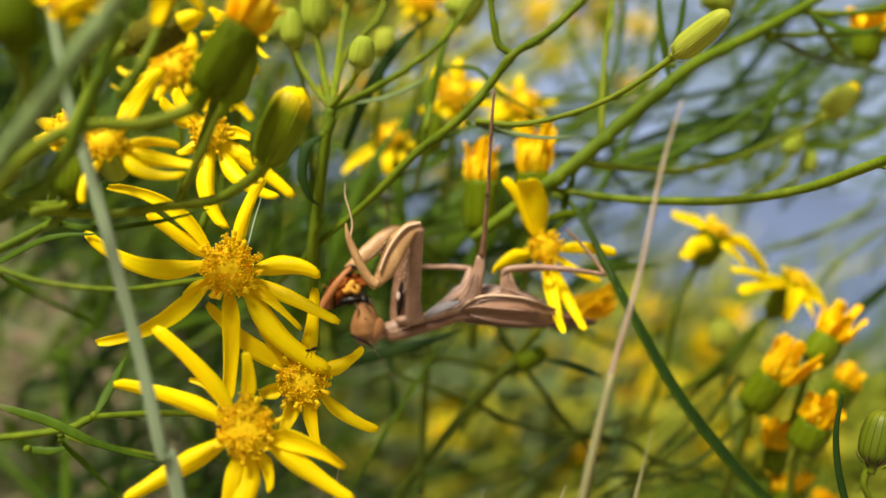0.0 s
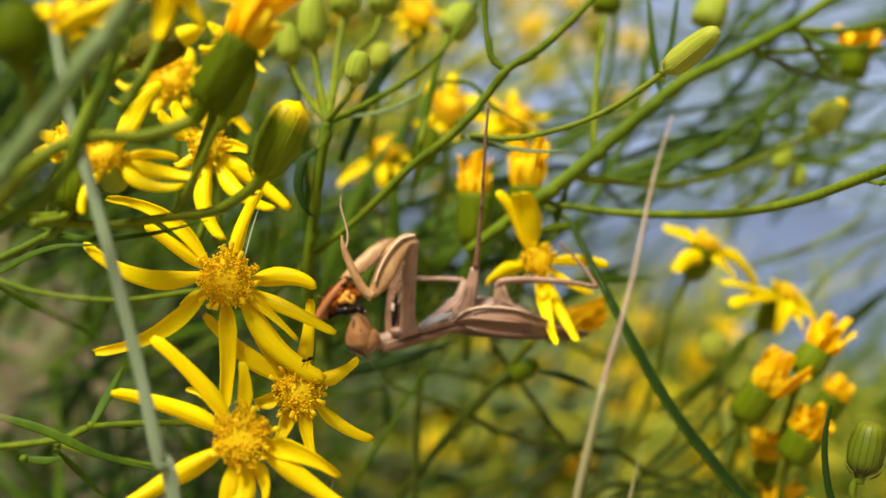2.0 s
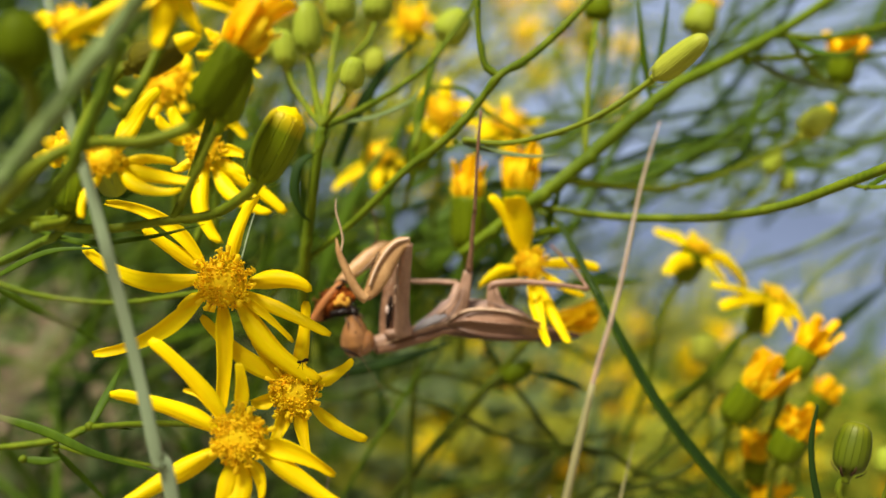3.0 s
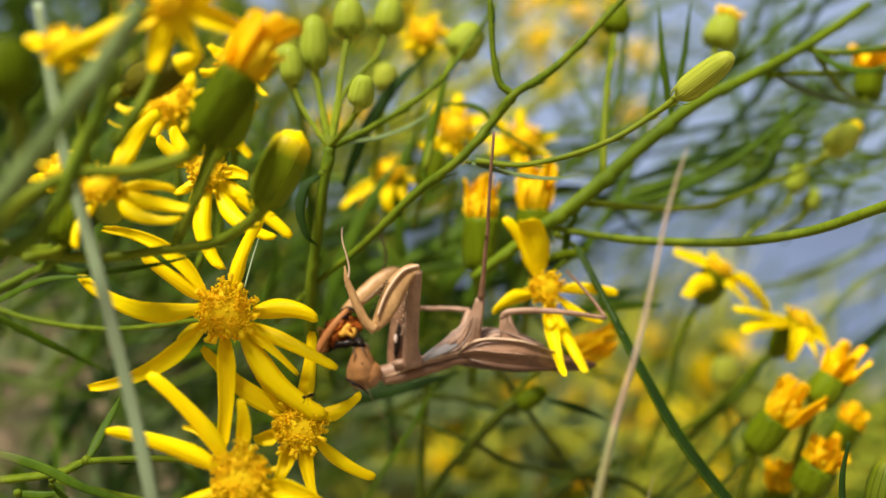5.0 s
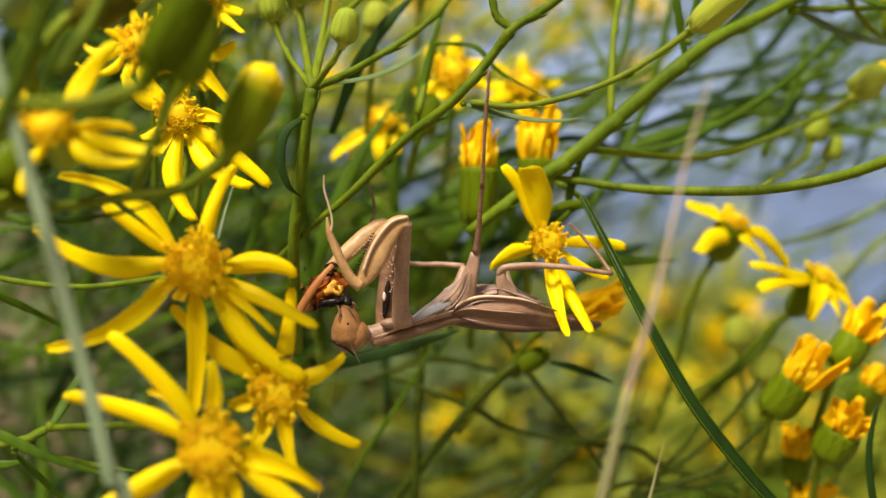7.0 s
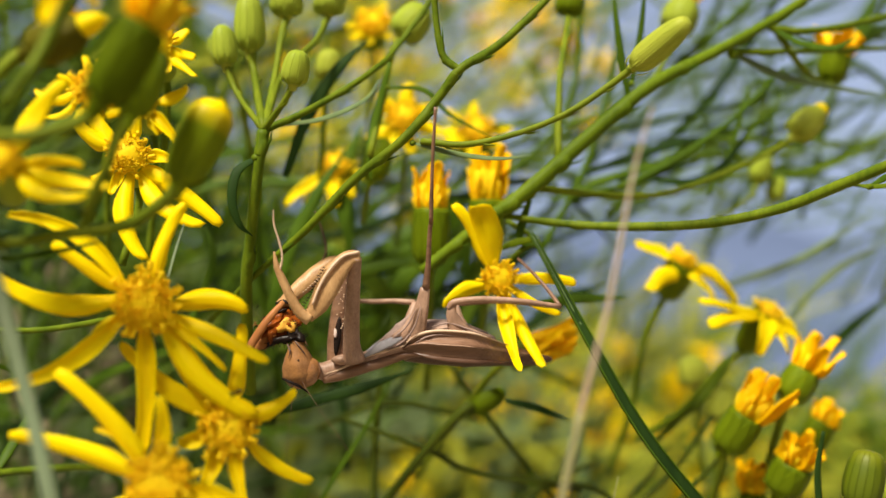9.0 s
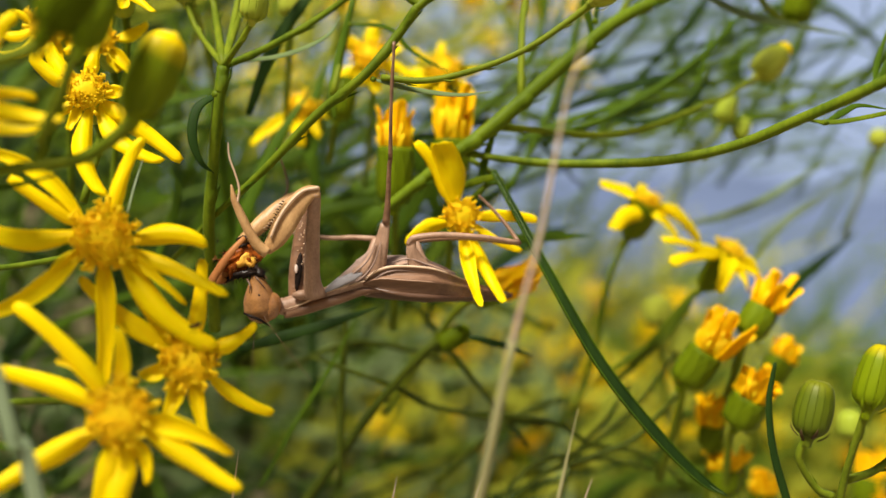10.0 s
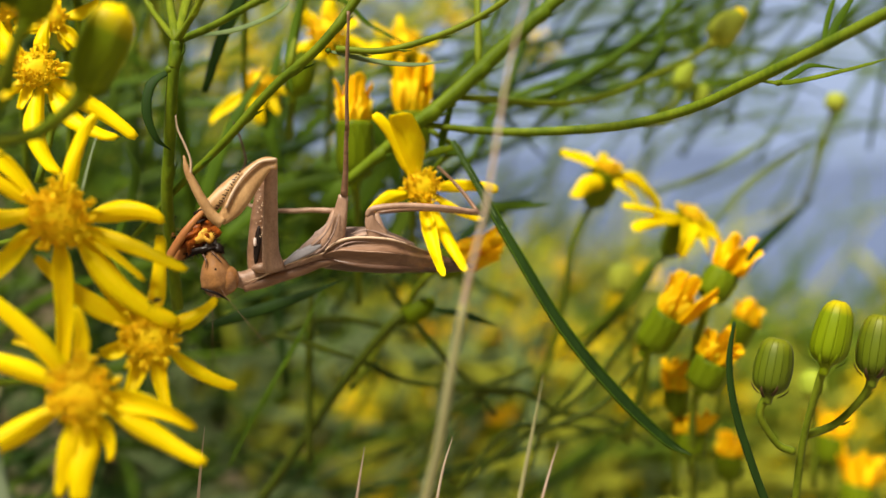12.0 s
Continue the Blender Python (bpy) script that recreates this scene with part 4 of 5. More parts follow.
for k in range(22):
    p = Vector((-8.3, -3.6, 789.7)).lerp(Vector((-7.5, -4.6, 797.0)), k / 21) + Vector((q.uniform(-0.7, 0.7), -0.1, 0))
    part("tooth", Shape().blob(p, (0.13, 0.13, 0.13), n=6, m=4), MANTIS_PALE, coxa, world=True)

NEAR_KNEE, NEAR_ELBOW = (-5.2, -12.1, 799.5), (-12.0, -11.8, 790.5)
near_leg = jointed("grasping_leg", Shape().tube([(-4.8, -12.1, 799.6), (-6.5, -12.2, 799.3), (-8.3, -12.2, 797.2), (-9.6, -12.2, 794.6), (-10.8, -12.0, 792.2), (-12.3, -11.8, 790.3)], [0.85, 1.25, 1.75, 1.75, 1.45, 0.8], n=14, flat=0.62, up=(0.1, -1, 0.1)), MANTIS, mantis, NEAR_KNEE, "thick tan grasping joint of the front leg")
part("pale_ridge", Shape().tube([(-5.0, -12.6, 800.2), (-7.3, -13.2, 799.4), (-9.3, -13.4, 797.1), (-10.6, -13.3, 794.7), (-11.5, -12.9, 792.2)], [0.3, 0.24, 0.22, 0.22, 0.2], n=7), MANTIS_PALE, near_leg, "pale raised edge", world=True)
spines("spine", [Vector((-9.9, -13.0, 797.7)).lerp(Vector((-12.7, -12.6, 792.0)), k / 14) for k in range(15)], 0.7, (-1, -0.6, 0.1), BLACK, near_leg, 0.14)
near_tibia = jointed("shin", Shape().tube([(-12.0, -11.7, 790.1), (-13.4, -12.2, 791.2), (-14.7, -12.8, 793.4), (-15.8, -13.3, 795.8), (-16.6, -13.8, 797.8), (-17.0, -14.1, 800.0)], [0.95, 0.85, 0.72, 0.65, 0.5, 0.12], n=11), MANTIS, near_leg, NEAR_ELBOW, "slender tan shin ending in a claw")
foot_shape = Shape().tube([(-16.5, -13.7, 797.0), (-15.9, -14.3, 799.5), (-16.3, -14.8, 801.8), (-17.0, -15.3, 804.3), (-17.0, -15.8, 806.3)], [0.2, 0.16, 0.15, 0.13, 0.06], n=6)
near_foot = jointed("foot", foot_shape, MANTIS_PALE, mantis, (-16.5, -13.7, 797.0), "thread-thin jointed foot")

FAR_KNEE, FAR_ELBOW = (-9.0, -1.2, 801.2), (-17.8, -3.2, 793.7)
far_leg = jointed("grasping_leg", Shape().tube([(-8.2, -1.2, 800.4), (-10.0, -1.6, 800.5), (-12.2, -2.1, 798.6), (-14.3, -2.7, 796.7), (-16.7, -3.1, 794.4), (-18.2, -3.1, 793.5)], [0.6, 1.1, 1.55, 1.45, 1.15, 0.6], n=14, flat=0.7), MANTIS, mantis, FAR_KNEE, "thick tan grasping joint of the far front leg")
spines("spine", [Vector((-9.6, -5.1, 799.2)).lerp(Vector((-13.1, -5.5, 794.4)), k / 14) for k in range(15)], 0.6, (0.6, -0.9, -0.3), BLACK, far_leg, 0.14, seed=3)
spines("tooth", [Vector((-9.3, -3.8, 800.0)).lerp(Vector((-14.1, -4.8, 795.3)), k / 14) for k in range(15)], 0.45, (0.5, -0.8, -0.4), MANTIS_PALE, far_leg, 0.12, seed=4)
jointed("shin", Shape().tube([(-17.2, -4.2, 793.8), (-18.7, -4.8, 791.9), (-20.2, -5.2, 789.8), (-21.9, -5.4, 787.0), (-23.0, -5.3, 784.8)], [0.45, 0.62, 0.7, 0.66, 0.35], n=11, flat=0.8), TIBIA, far_leg, FAR_ELBOW, "red-brown shin clasping the prey")
jointed("claw", Shape().tube([(-18.3, -3.7, 793.6), (-17.1, -4.2, 794.0), (-16.1, -4.5, 793.6), (-15.5, -4.6, 792.9)], [0.3, 0.34, 0.2, 0.05], n=7), BLACK, mantis, (-18.3, -3.7, 793.6), "dark curved claw")

# Head, seen from the front with the mouth up.
HEAD_PIVOT = (-12.0, -1.6, 782.9)
hs = Shape().tube([(-14.1, -2.6, 780.9), (-14.2, -3.0, 781.6), (-14.4, -3.4, 782.9), (-14.6, -3.6, 784.3), (-14.7, -3.8, 785.8), (-14.8, -4.0, 787.0), (-14.9, -4.2, 788.3)], [0.8, 2.1, 2.8, 2.6, 2.0, 1.4, 0.9], n=20, flat=0.76)
head = jointed("head", hs, HEAD, mantis, HEAD_PIVOT, "smooth red-brown triangular head")
part("eye", Shape().blob((-13.0, -3.45, 783.2), (1.75, 1.78, 2.25), pose(0, 0, 0, 0, 14, 0), n=16, m=12), EYE, head, "large glossy brown eye", world=True)
part("eye", Shape().blob((-16.2, -3.4, 783.2), (0.75, 1.2, 1.8), pose(0, 0, 0, 0, -14, 0), n=16, m=12), EYE, head, "large glossy brown eye", world=True)
part("eye_speck", Shape().blob((-14.4, -5.4, 784.9), (0.18, 0.14, 0.18), n=6, m=5), BLACK, head, world=True)
part("antenna", Shape().tube([(-15.7, -4.7, 783.0), (-15.5, -4.9, 781.3), (-15.6, -5.0, 778.0), (-16.1, -5.3, 773.2), (-16.6, -5.5, 767.6)], [0.11, 0.06, 0.05, 0.04, 0.03], n=5), MANTIS_DARK, head, "hair-thin feeler", world=True)
part("antenna", Shape().tube([(-14.3, -4.9, 783.3), (-13.7, -4.9, 781.3), (-12.0, -4.9, 778.5), (-9.5, -4.9, 774.7), (-6.9, -5.0, 770.9)], [0.1, 0.045, 0.04, 0.035, 0.03], n=5), MANTIS_BROWN, head, "hair-thin feeler", world=True)
part("crown_line", Shape().tube([(-17.0, -4.8, 782.3), (-15.8, -5.4, 781.7), (-14.5, -5.3, 781.1), (-13.0, -4.2, 779.9)], [0.14, 0.22, 0.22, 0.08], n=6), BLACK, head, "dark line over the crown", world=True)
jaw = part("jaw", Shape().blob((-15.5, -4.2, 788.5), (0.9, 0.8, 0.8), n=10, m=7), BLACK, head, "dark mouthparts", world=True)
for pts in ([(-15.0, -4.8, 788.0), (-14.2, -5.2, 787.0), (-13.4, -5.3, 785.9)], [(-16.2, -4.7, 787.6), (-15.7, -5.4, 786.4), (-15.9, -5.4, 785.3)], [(-14.6, -4.4, 788.4), (-13.6, -4.8, 788.0), (-13.0, -4.8, 787.1)]):
    part("palp", Shape().tube(pts, [0.16, 0.14, 0.07], n=5), MANTIS_DARK, head, world=True)

# The half-eaten prey between its front legs.
def torn(centre, size, turn, seed, rough=0.35, n=22, m=14):
    """A lumpy, ragged morsel."""
    s = Shape().blob((0, 0, 0), size, n=n, m=m)
    c, spin = Vector(centre), pose(0, 0, 0, 0, turn, 0)
    s.v = [c + spin @ (p * (1 + rough * noise.noise(p * 0.9 + Vector((seed, 0, 0))) + 0.5 * rough * noise.noise(p * 2.6 + Vector((0, seed, 0))))) for p in s.v]
    return s


prey = thing("insect_remains", at((-19.0, -3.7, 790.2)), "half-eaten orange-brown insect with black bristles", "insect")
part("body_shell", torn((-18.3, -3.2, 790.5), (3.3, 1.9, 2.3), -38, 2, 0.5), PREY, prey, "torn orange-brown shell", world=True)
part("side_shell", torn((-20.6, -3.0, 788.4), (1.1, 1.0, 1.7), 30, 5), TIBIA, prey, "red-brown broken plate", world=True)
part("soft_flesh", torn((-17.0, -3.9, 790.5), (1.35, 1.3, 1.4), 20, 9, 0.6), PREY_YELLOW, prey, "yellow soft inside", world=True)
part("soft_flesh", torn((-18.6, -4.7, 791.0), (1.3, 0.8, 0.8), -30, 11, 0.9), PREY, prey, "dark orange torn flesh", world=True)
part("dark_hollow", torn((-18.2, -4.6, 792.5), (1.7, 0.45, 0.28), -24, 14, 0.7), BLACK, prey, "black hollow", world=True)
part("chewed_edge", torn((-15.3, -4.1, 788.9), (1.2, 0.9, 0.8), 15, 17, 0.9), BLACK, prey, "black chewed edge", world=True)
part("chewed_edge", torn((-17.8, -4.3, 788.2), (2.7, 0.9, 0.55), -18, 21, 0.9), BLACK, prey, "black chewed edge", world=True)
spines("bristle", [Vector((-20.7, -4.2, 786.9)).lerp(Vector((-14.4, -4.6, 788.4)), k / 17) for k in range(18)], 0.9, (0.2, -0.5, -0.9), BLACK, prey, 0.1, seed=9)
spines("bristle", [Vector((-15.8, -4.8, 791.0)).lerp(Vector((-14.0, -4.7, 788.6)), k / 9) for k in range(10)], 0.9, (1, -0.3, 0.3), BLACK, prey, 0.1, seed=12)
q = random.Random(12)
for k in range(46):
    c = Vector((-18.4, -4.3, 790.1)) + Vector((q.uniform(-3.4, 3.2), q.uniform(-0.6, 0.4), 0))
    c.z += -0.55 * (c.x - (-18.4, -4.3, 790.1)[0]) * q.uniform(-0.5, 1.2) + q.uniform(-1.6, 1.6)
    e = c + Vector((q.uniform(-0.6, 0.6), -0.7, q.uniform(-0.9, 0.5)))
    part("bristle", Shape().tube([c + Vector((0, 1.0, 0)), c, e], [0.12, 0.1, 0.02], n=5, smooth=False), BLACK if k % 3 else TIBIA, prey, world=True)


# ---- large soft heads close to the lens ----
bud((-29.0, -57.2, 809.0), (-24.2, -58.5, 816.6), 2.75, "large green head opening orange, close and soft", [(-30.6, -56.5, 807.4), (-35.9, -57.0, 805.4), (-41.4, -58.4, 804.9), (-46.7, -60.8, 801.8), (-53.9, -59.8, 794.3)], 0.8, BUD_OLIVE, open_top=6.5, rows=10, splay=8)
bud((-41.3, -46.0, 818.8), (-34.4, -47.5, 821.4), 2.5, "brownish green head with a yellow fringed tip", [(-43.0, -46.0, 818.2), (-44.6, -50.0, 812.6), (-44.4, -57.0, 804.2)], 0.8, BUD_BROWN, open_top=1.8, rows=10)
flower((-31.9, -61.9, 823.8), (0.15, -1, -0.15), 2.0, [(212, 14.2, 0.1, 0, 2.6), (221, 9.0, 0.2, 0, 2.4), (257, 8.2, 0.2, 0, 3.4), (343, 8.8, 0.1, 0, 2.8), (299, 7.3, 0.4, 0, 2.4), (147, 7.8, 0.2), (71, 6.6, 0.2), (20, 8.6, 0.2)], "yellow flower with hanging petals, very close and soft", [(-36.1, -54.7, 815.8), (-38.6, -57.7, 808.4)], 0.7, seed=23)
bud((-41.6, -77.8, 807.7), (-41.9, -78.6, 813.3), 2.6, "dark green bud close to the lens", [(-42.5, -73.6, 806.2), (-44.8, -66.9, 801.9)], 0.8, BUD_OLIVE, rows=10)
bud((-51.5, -40.4, 799.7), (-50.7, -41.1, 805.2), 2.6, "dark green cup in the shade of the flower", [(-51.3, -42.1, 798.0), (-53.4, -46.0, 796.6)], 0.7, BUD_DARK, rows=10)
flower((-43.6, -61.2, 818.4), (0.1, -1, 0.4), 2.2, [(172, 3.8), (106, 4.0), (29, 3.6), (356, 4.0), (290, 3.4), (217, 2.8), (159, 5.0)], "yellow flower high among the stems", [(-47.5, -47.0, 818.4), (-48.2, -41.8, 809.8)], 0.7, seed=21)
bud((-28.8, -47.0, 810.7), (-25.9, -47.0, 818.7), 2.1, "green head standing behind the large orange one", [(-29.8, -47.0, 809.2), (-32.2, -46.0, 804.2), (-34.7, -44.0, 800.1)], 0.55, BUD_LIME, open_top=0.6)
flower((-38.3, -5.0, 835.9), (0.1, -1, 0.3), 2.6, [(315, 9.4, 0.1, 0, 2.0), (290, 5.6, 0.2), (345, 6.4, 0.2), (40, 6.0), (140, 5.6), (200, 5.6), (95, 6.0)], "yellow flower behind the large head", [(-39.3, 5.1, 829.5), (-41.2, 10.2, 812.2)], 0.7, seed=22)
branch([(-56.2, -57.6, 793.3), (-49.6, -58.0, 796.1), (-45.6, -58.5, 799.3), (-41.5, -61.3, 805.0), (-37.5, -64.4, 812.4), (-35.6, -66.7, 814.9)], [0.9, 0.85, 0.8, 0.75, 0.7, 0.6], "green stem close to the lens", STEM_DARK)
branch([(-37.8, -36.3, 799.5), (-36.2, -36.8, 803.0), (-34.2, -38.4, 807.5), (-31.7, -40.4, 814.2), (-29.7, -42.7, 816.7)], [0.6, 0.6, 0.55, 0.5, 0.5], "thin upright green twig", STEM)
branch([(-65.7, -35.2, 791.9), (-57.7, -35.7, 795.7), (-52.1, -38.1, 798.3), (-48.6, -31.3, 807.5)], [0.6, 0.6, 0.6, 0.5], "thin green twig with leaves", STEM_DARK, leaves=[([(-57.7, -36.1, 797.9), (-50.9, -34.8, 796.3), (-42.4, -33.9, 797.1), (-34.1, -33.2, 799.2)], 0.5), ([(-67.8, -29.0, 791.0), (-58.6, -29.7, 795.5), (-50.3, -29.8, 796.2)], 0.5)])
branch([(-77.3, -11.3, 765.2), (-61.8, -13.5, 767.0), (-56.4, -13.8, 769.1), (-46.1, -18.0, 769.8), (-38.3, -21.0, 770.0)], [0.5, 0.5, 0.5, 0.45, 0.4], "pale green side stem", STEM, leaves=[([(-69.8, -20.2, 771.4), (-61.1, -19.9, 768.8), (-53.3, -19.4, 765.3), (-42.6, -16.9, 762.0)], 0.75, LEAF), ([(-77.4, -5.0, 792.7), (-70.2, 1.7, 788.1), (-61.1, 8.5, 782.8)], 0.7), ([(-69.0, -9.0, 763.7), (-65.3, -9.0, 763.4), (-61.6, -9.1, 764.1)], 0.7), ([(-56.4, -13.9, 769.3), (-55.1, -10.5, 774.3), (-54.1, -7.1, 778.9)], 0.8), ([(-62.7, -11.3, 765.2), (-58.8, -8.6, 760.5), (-54.9, -5.9, 755.6)], 0.5), ([(-62.7, -11.4, 766.1), (-55.1, -9.1, 764.0), (-45.5, -6.8, 762.1)], 0.5, STEM)])

# ---- heads and stems behind ----
flower((57.0, 37.6, 805.3), (0.3, -0.65, 0.7), 2.6, [(160, 11.0, 0.2, 0, 4.2), (207, 13.5, 0.7, 0, 4.8), (66, 7.6, 0.1, 0, 4.0), (303, 13.4, 0.3, 0, 4.8, 0.12), (283, 10.4, 0.6, 0, 4.4), (330, 8.0, 0.6, 0, 3.6), (115, 6.5, 0.2)], "yellow flower on a thin stalk, slightly soft", [(52.0, 43.4, 795.4), (49.8, 46.0, 789.5), (49.3, 50.0, 783.2), (48.2, 56.0, 774.8), (44.9, 64.0, 762.2)], 0.65, seed=11, far=True, depth=9, count=60, cup_r=3.2)
flower((72.4, 34.9, 794.6), (0.36, -0.6, 0.7), 2.6, [(174, 18.5, 0.2, 0, 3.7), (186, 17.0, 0.5, 0, 3.2), (226, 13.0, 1.0, 0, 4.2), (312, 10.2, 0.5, 0.4, 4.2, 0.12), (262, 10.6, 0.8, 0, 4.2), (335, 9.0, 0.7, 0.4, 3.9), (80, 5.0, 0.2)], "yellow flower with drooping petals, soft", [(64.9, 41.4, 784.9), (60.7, 44.0, 779.6), (56.0, 48.0, 774.5), (49.3, 55.0, 769.8)], 0.65, seed=12, far=True, depth=10, count=60, cup_r=2.8)
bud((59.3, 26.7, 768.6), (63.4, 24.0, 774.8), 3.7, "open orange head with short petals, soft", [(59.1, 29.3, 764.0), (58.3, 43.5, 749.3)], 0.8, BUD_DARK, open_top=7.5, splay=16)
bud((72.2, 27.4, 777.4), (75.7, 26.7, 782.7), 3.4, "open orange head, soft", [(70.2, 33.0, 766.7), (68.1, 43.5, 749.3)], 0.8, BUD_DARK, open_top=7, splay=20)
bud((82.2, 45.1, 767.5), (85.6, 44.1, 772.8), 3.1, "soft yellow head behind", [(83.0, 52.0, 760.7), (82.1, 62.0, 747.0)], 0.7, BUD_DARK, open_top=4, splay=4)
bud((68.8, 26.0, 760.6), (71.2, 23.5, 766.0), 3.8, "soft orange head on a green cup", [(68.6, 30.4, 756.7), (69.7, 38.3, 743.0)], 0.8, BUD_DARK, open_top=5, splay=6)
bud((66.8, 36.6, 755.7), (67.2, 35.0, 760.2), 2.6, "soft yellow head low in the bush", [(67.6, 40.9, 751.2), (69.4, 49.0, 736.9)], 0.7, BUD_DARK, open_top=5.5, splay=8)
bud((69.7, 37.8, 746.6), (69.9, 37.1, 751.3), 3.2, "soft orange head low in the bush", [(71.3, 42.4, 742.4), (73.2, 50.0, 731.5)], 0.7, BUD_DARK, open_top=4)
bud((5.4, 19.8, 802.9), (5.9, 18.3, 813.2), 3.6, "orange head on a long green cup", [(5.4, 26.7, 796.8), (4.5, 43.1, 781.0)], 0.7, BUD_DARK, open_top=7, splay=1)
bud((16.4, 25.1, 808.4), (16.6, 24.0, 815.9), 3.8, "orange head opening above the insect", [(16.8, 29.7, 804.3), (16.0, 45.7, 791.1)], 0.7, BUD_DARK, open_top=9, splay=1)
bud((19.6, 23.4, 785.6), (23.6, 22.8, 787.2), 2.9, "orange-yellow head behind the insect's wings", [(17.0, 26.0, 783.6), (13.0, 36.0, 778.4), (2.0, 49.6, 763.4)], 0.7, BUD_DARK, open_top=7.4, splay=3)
# The stalk's dark colour carries the shade of the bush.
bud((13.4, 31.4, 776.8), (19.4, 30.6, 780.3), 2.0, "dark olive bud under the insect", [(11.2, 29.6, 776.5), (1.9, 35.0, 766.6), (-7.8, 42.8, 754.2), (-18.0, 48.6, 741.4)], 0.95, BUD_OLIVE, stalk_mat=STEM_SHADED)
bud((78.2, 28.1, 829.2), (83.6, 27.4, 834.2), 3.0, "yellow-green bud out of focus", [(76.4, 28.4, 827.8), (67.3, 27.0, 823.1), (47.5, 20.0, 815.6), (23.7, 8.1, 814.4)], 0.6, BUD_PALE, open_top=0.4)
bud((88.7, 33.2, 842.0), (89.6, 32.0, 847.4), 3.2, "soft green bud tipped orange", [(85.7, 28.8, 839.7), (78.4, 22.5, 841.3), (70.2, 14.6, 846.7)], 0.6, BUD_DARK, open_top=5)
bud((57.0, 32.9, 853.3), (59.7, 31.9, 860.1), 3.8, "soft yellow-green bud behind", [(54.4, 27.7, 847.5), (48.6, 16.8, 838.2), (44.2, 8.6, 832.1)], 0.6, BUD, open_top=2)
bud((33.4, 22.9, 852.6), (34.3, 22.1, 858.5), 3.0, "round green bud out of focus", [(32.1, 17.6, 846.9), (29.1, 9.3, 834.6), (27.8, 6.5, 818.4)], 0.6, BUD_DARK)
flower((-13.2, 40.6, 827.0), (-0.2, -0.8, 0.4), 3.4, [(221, 13.5, 0.4), (234, 10.7, 0.6), (270, 9.6, 0.8), (299, 8.6, 0.6), (342, 7.4, 0.5), (166, 5.2, 0.4), (56, 4.6)], "soft yellow flower with hanging petals", [(-12.4, 49.5, 821.8), (-13.1, 63.7, 806.3)], 0.6, width=3.2, seed=13, far=True, count=60)
flower((0.7, 35.3, 836.0), (0.1, -1, 0.2), 3.6, [(218, 9.3), (131, 7.4), (80, 8.4), (21, 7.2), (343, 8.6), (283, 8.0), (250, 6.5)], "soft yellow flower behind the stems", [(0.8, 46.2, 830.4), (-2.0, 64.6, 814.9)], 0.6, width=3.7, seed=14, far=True, count=60)
flower((16.3, 51.2, 837.9), (0.1, -1, 0.4), 3.8, [(185, 9.4), (135, 8.4), (84, 8.1), (6, 8.6), (324, 8.2), (262, 7.4), (214, 9.3)], "soft yellow flower behind the stems", [(17.0, 62.2, 831.6), (14.3, 78.8, 814.2)], 0.6, width=3.7, seed=15, far=True, count=60)
flower((-6.3, 53.6, 864.2), (0.1, -1, 0.3), 3.6, [(187, 6.7), (121, 6.2), (63, 6.8), (5, 6.5), (316, 6.1), (259, 5.8), (223, 7.2)], "soft yellow flower high behind the stems", [(-7.0, 62.5, 857.9), (-9.7, 79.4, 838.8)], 0.6, seed=18, far=True, count=60)
bud((-5.3, 25.0, 820.7), (-2.8, 24.0, 828.4), 2.7, "plump green bud behind the arching stem", [(-6.2, 28.0, 818.9), (-8.1, 40.0, 815.3)], 0.6, BUD_LIME)
bud((-13.8, 24.6, 840.8), (-13.3, 23.8, 846.5), 2.6, "pale green bud out of focus", [(-14.4, 27.0, 837.9), (-17.1, 41.1, 823.9)], 0.6, BUD_PALE)
branch([(51.8, 55.0, 768.2), (58.0, 48.0, 774.7), (62.0, 43.3, 779.1), (66.0, 39.4, 785.8)], [0.7, 0.6, 0.6, 0.5], "soft dark green stem behind", STEM_DARK)

bud((65.7, 65.3, 781.2), (65.1, 64.3, 788.0), 3.6, "pale green bud far out of focus", [(66.5, 67.8, 777.3), (69.4, 76.5, 759.0)], 0.7, BUD_PALE)
bud((67.5, 54.2, 773.4), (69.1, 53.1, 781.2), 3.8, "pale green bud far out of focus", [(68.2, 59.0, 768.1), (69.2, 67.4, 751.6)], 0.7, BUD_PALE)
bud((116.6, 58.0, 821.1), (117.2, 57.0, 824.8), 2.3, "small yellow-green bud against the distance", [(115.7, 62.0, 815.6), (113.0, 70.0, 801.0)], 0.5, BUD_PALE)
bud((76.2, 45.1, 824.1), (78.3, 44.3, 829.7), 2.3, "small soft green bud behind", [(74.0, 43.6, 820.5), (66.9, 38.2, 815.6), (49.0, -4.8, 805.3)], 0.5)
bud((80.3, 47.6, 820.7), (82.2, 46.9, 825.2), 2.0, "small soft green bud behind", [(77.2, 43.9, 818.0), (62.8, 18.7, 810.5), (51.6, -5.8, 805.2)], 0.5)

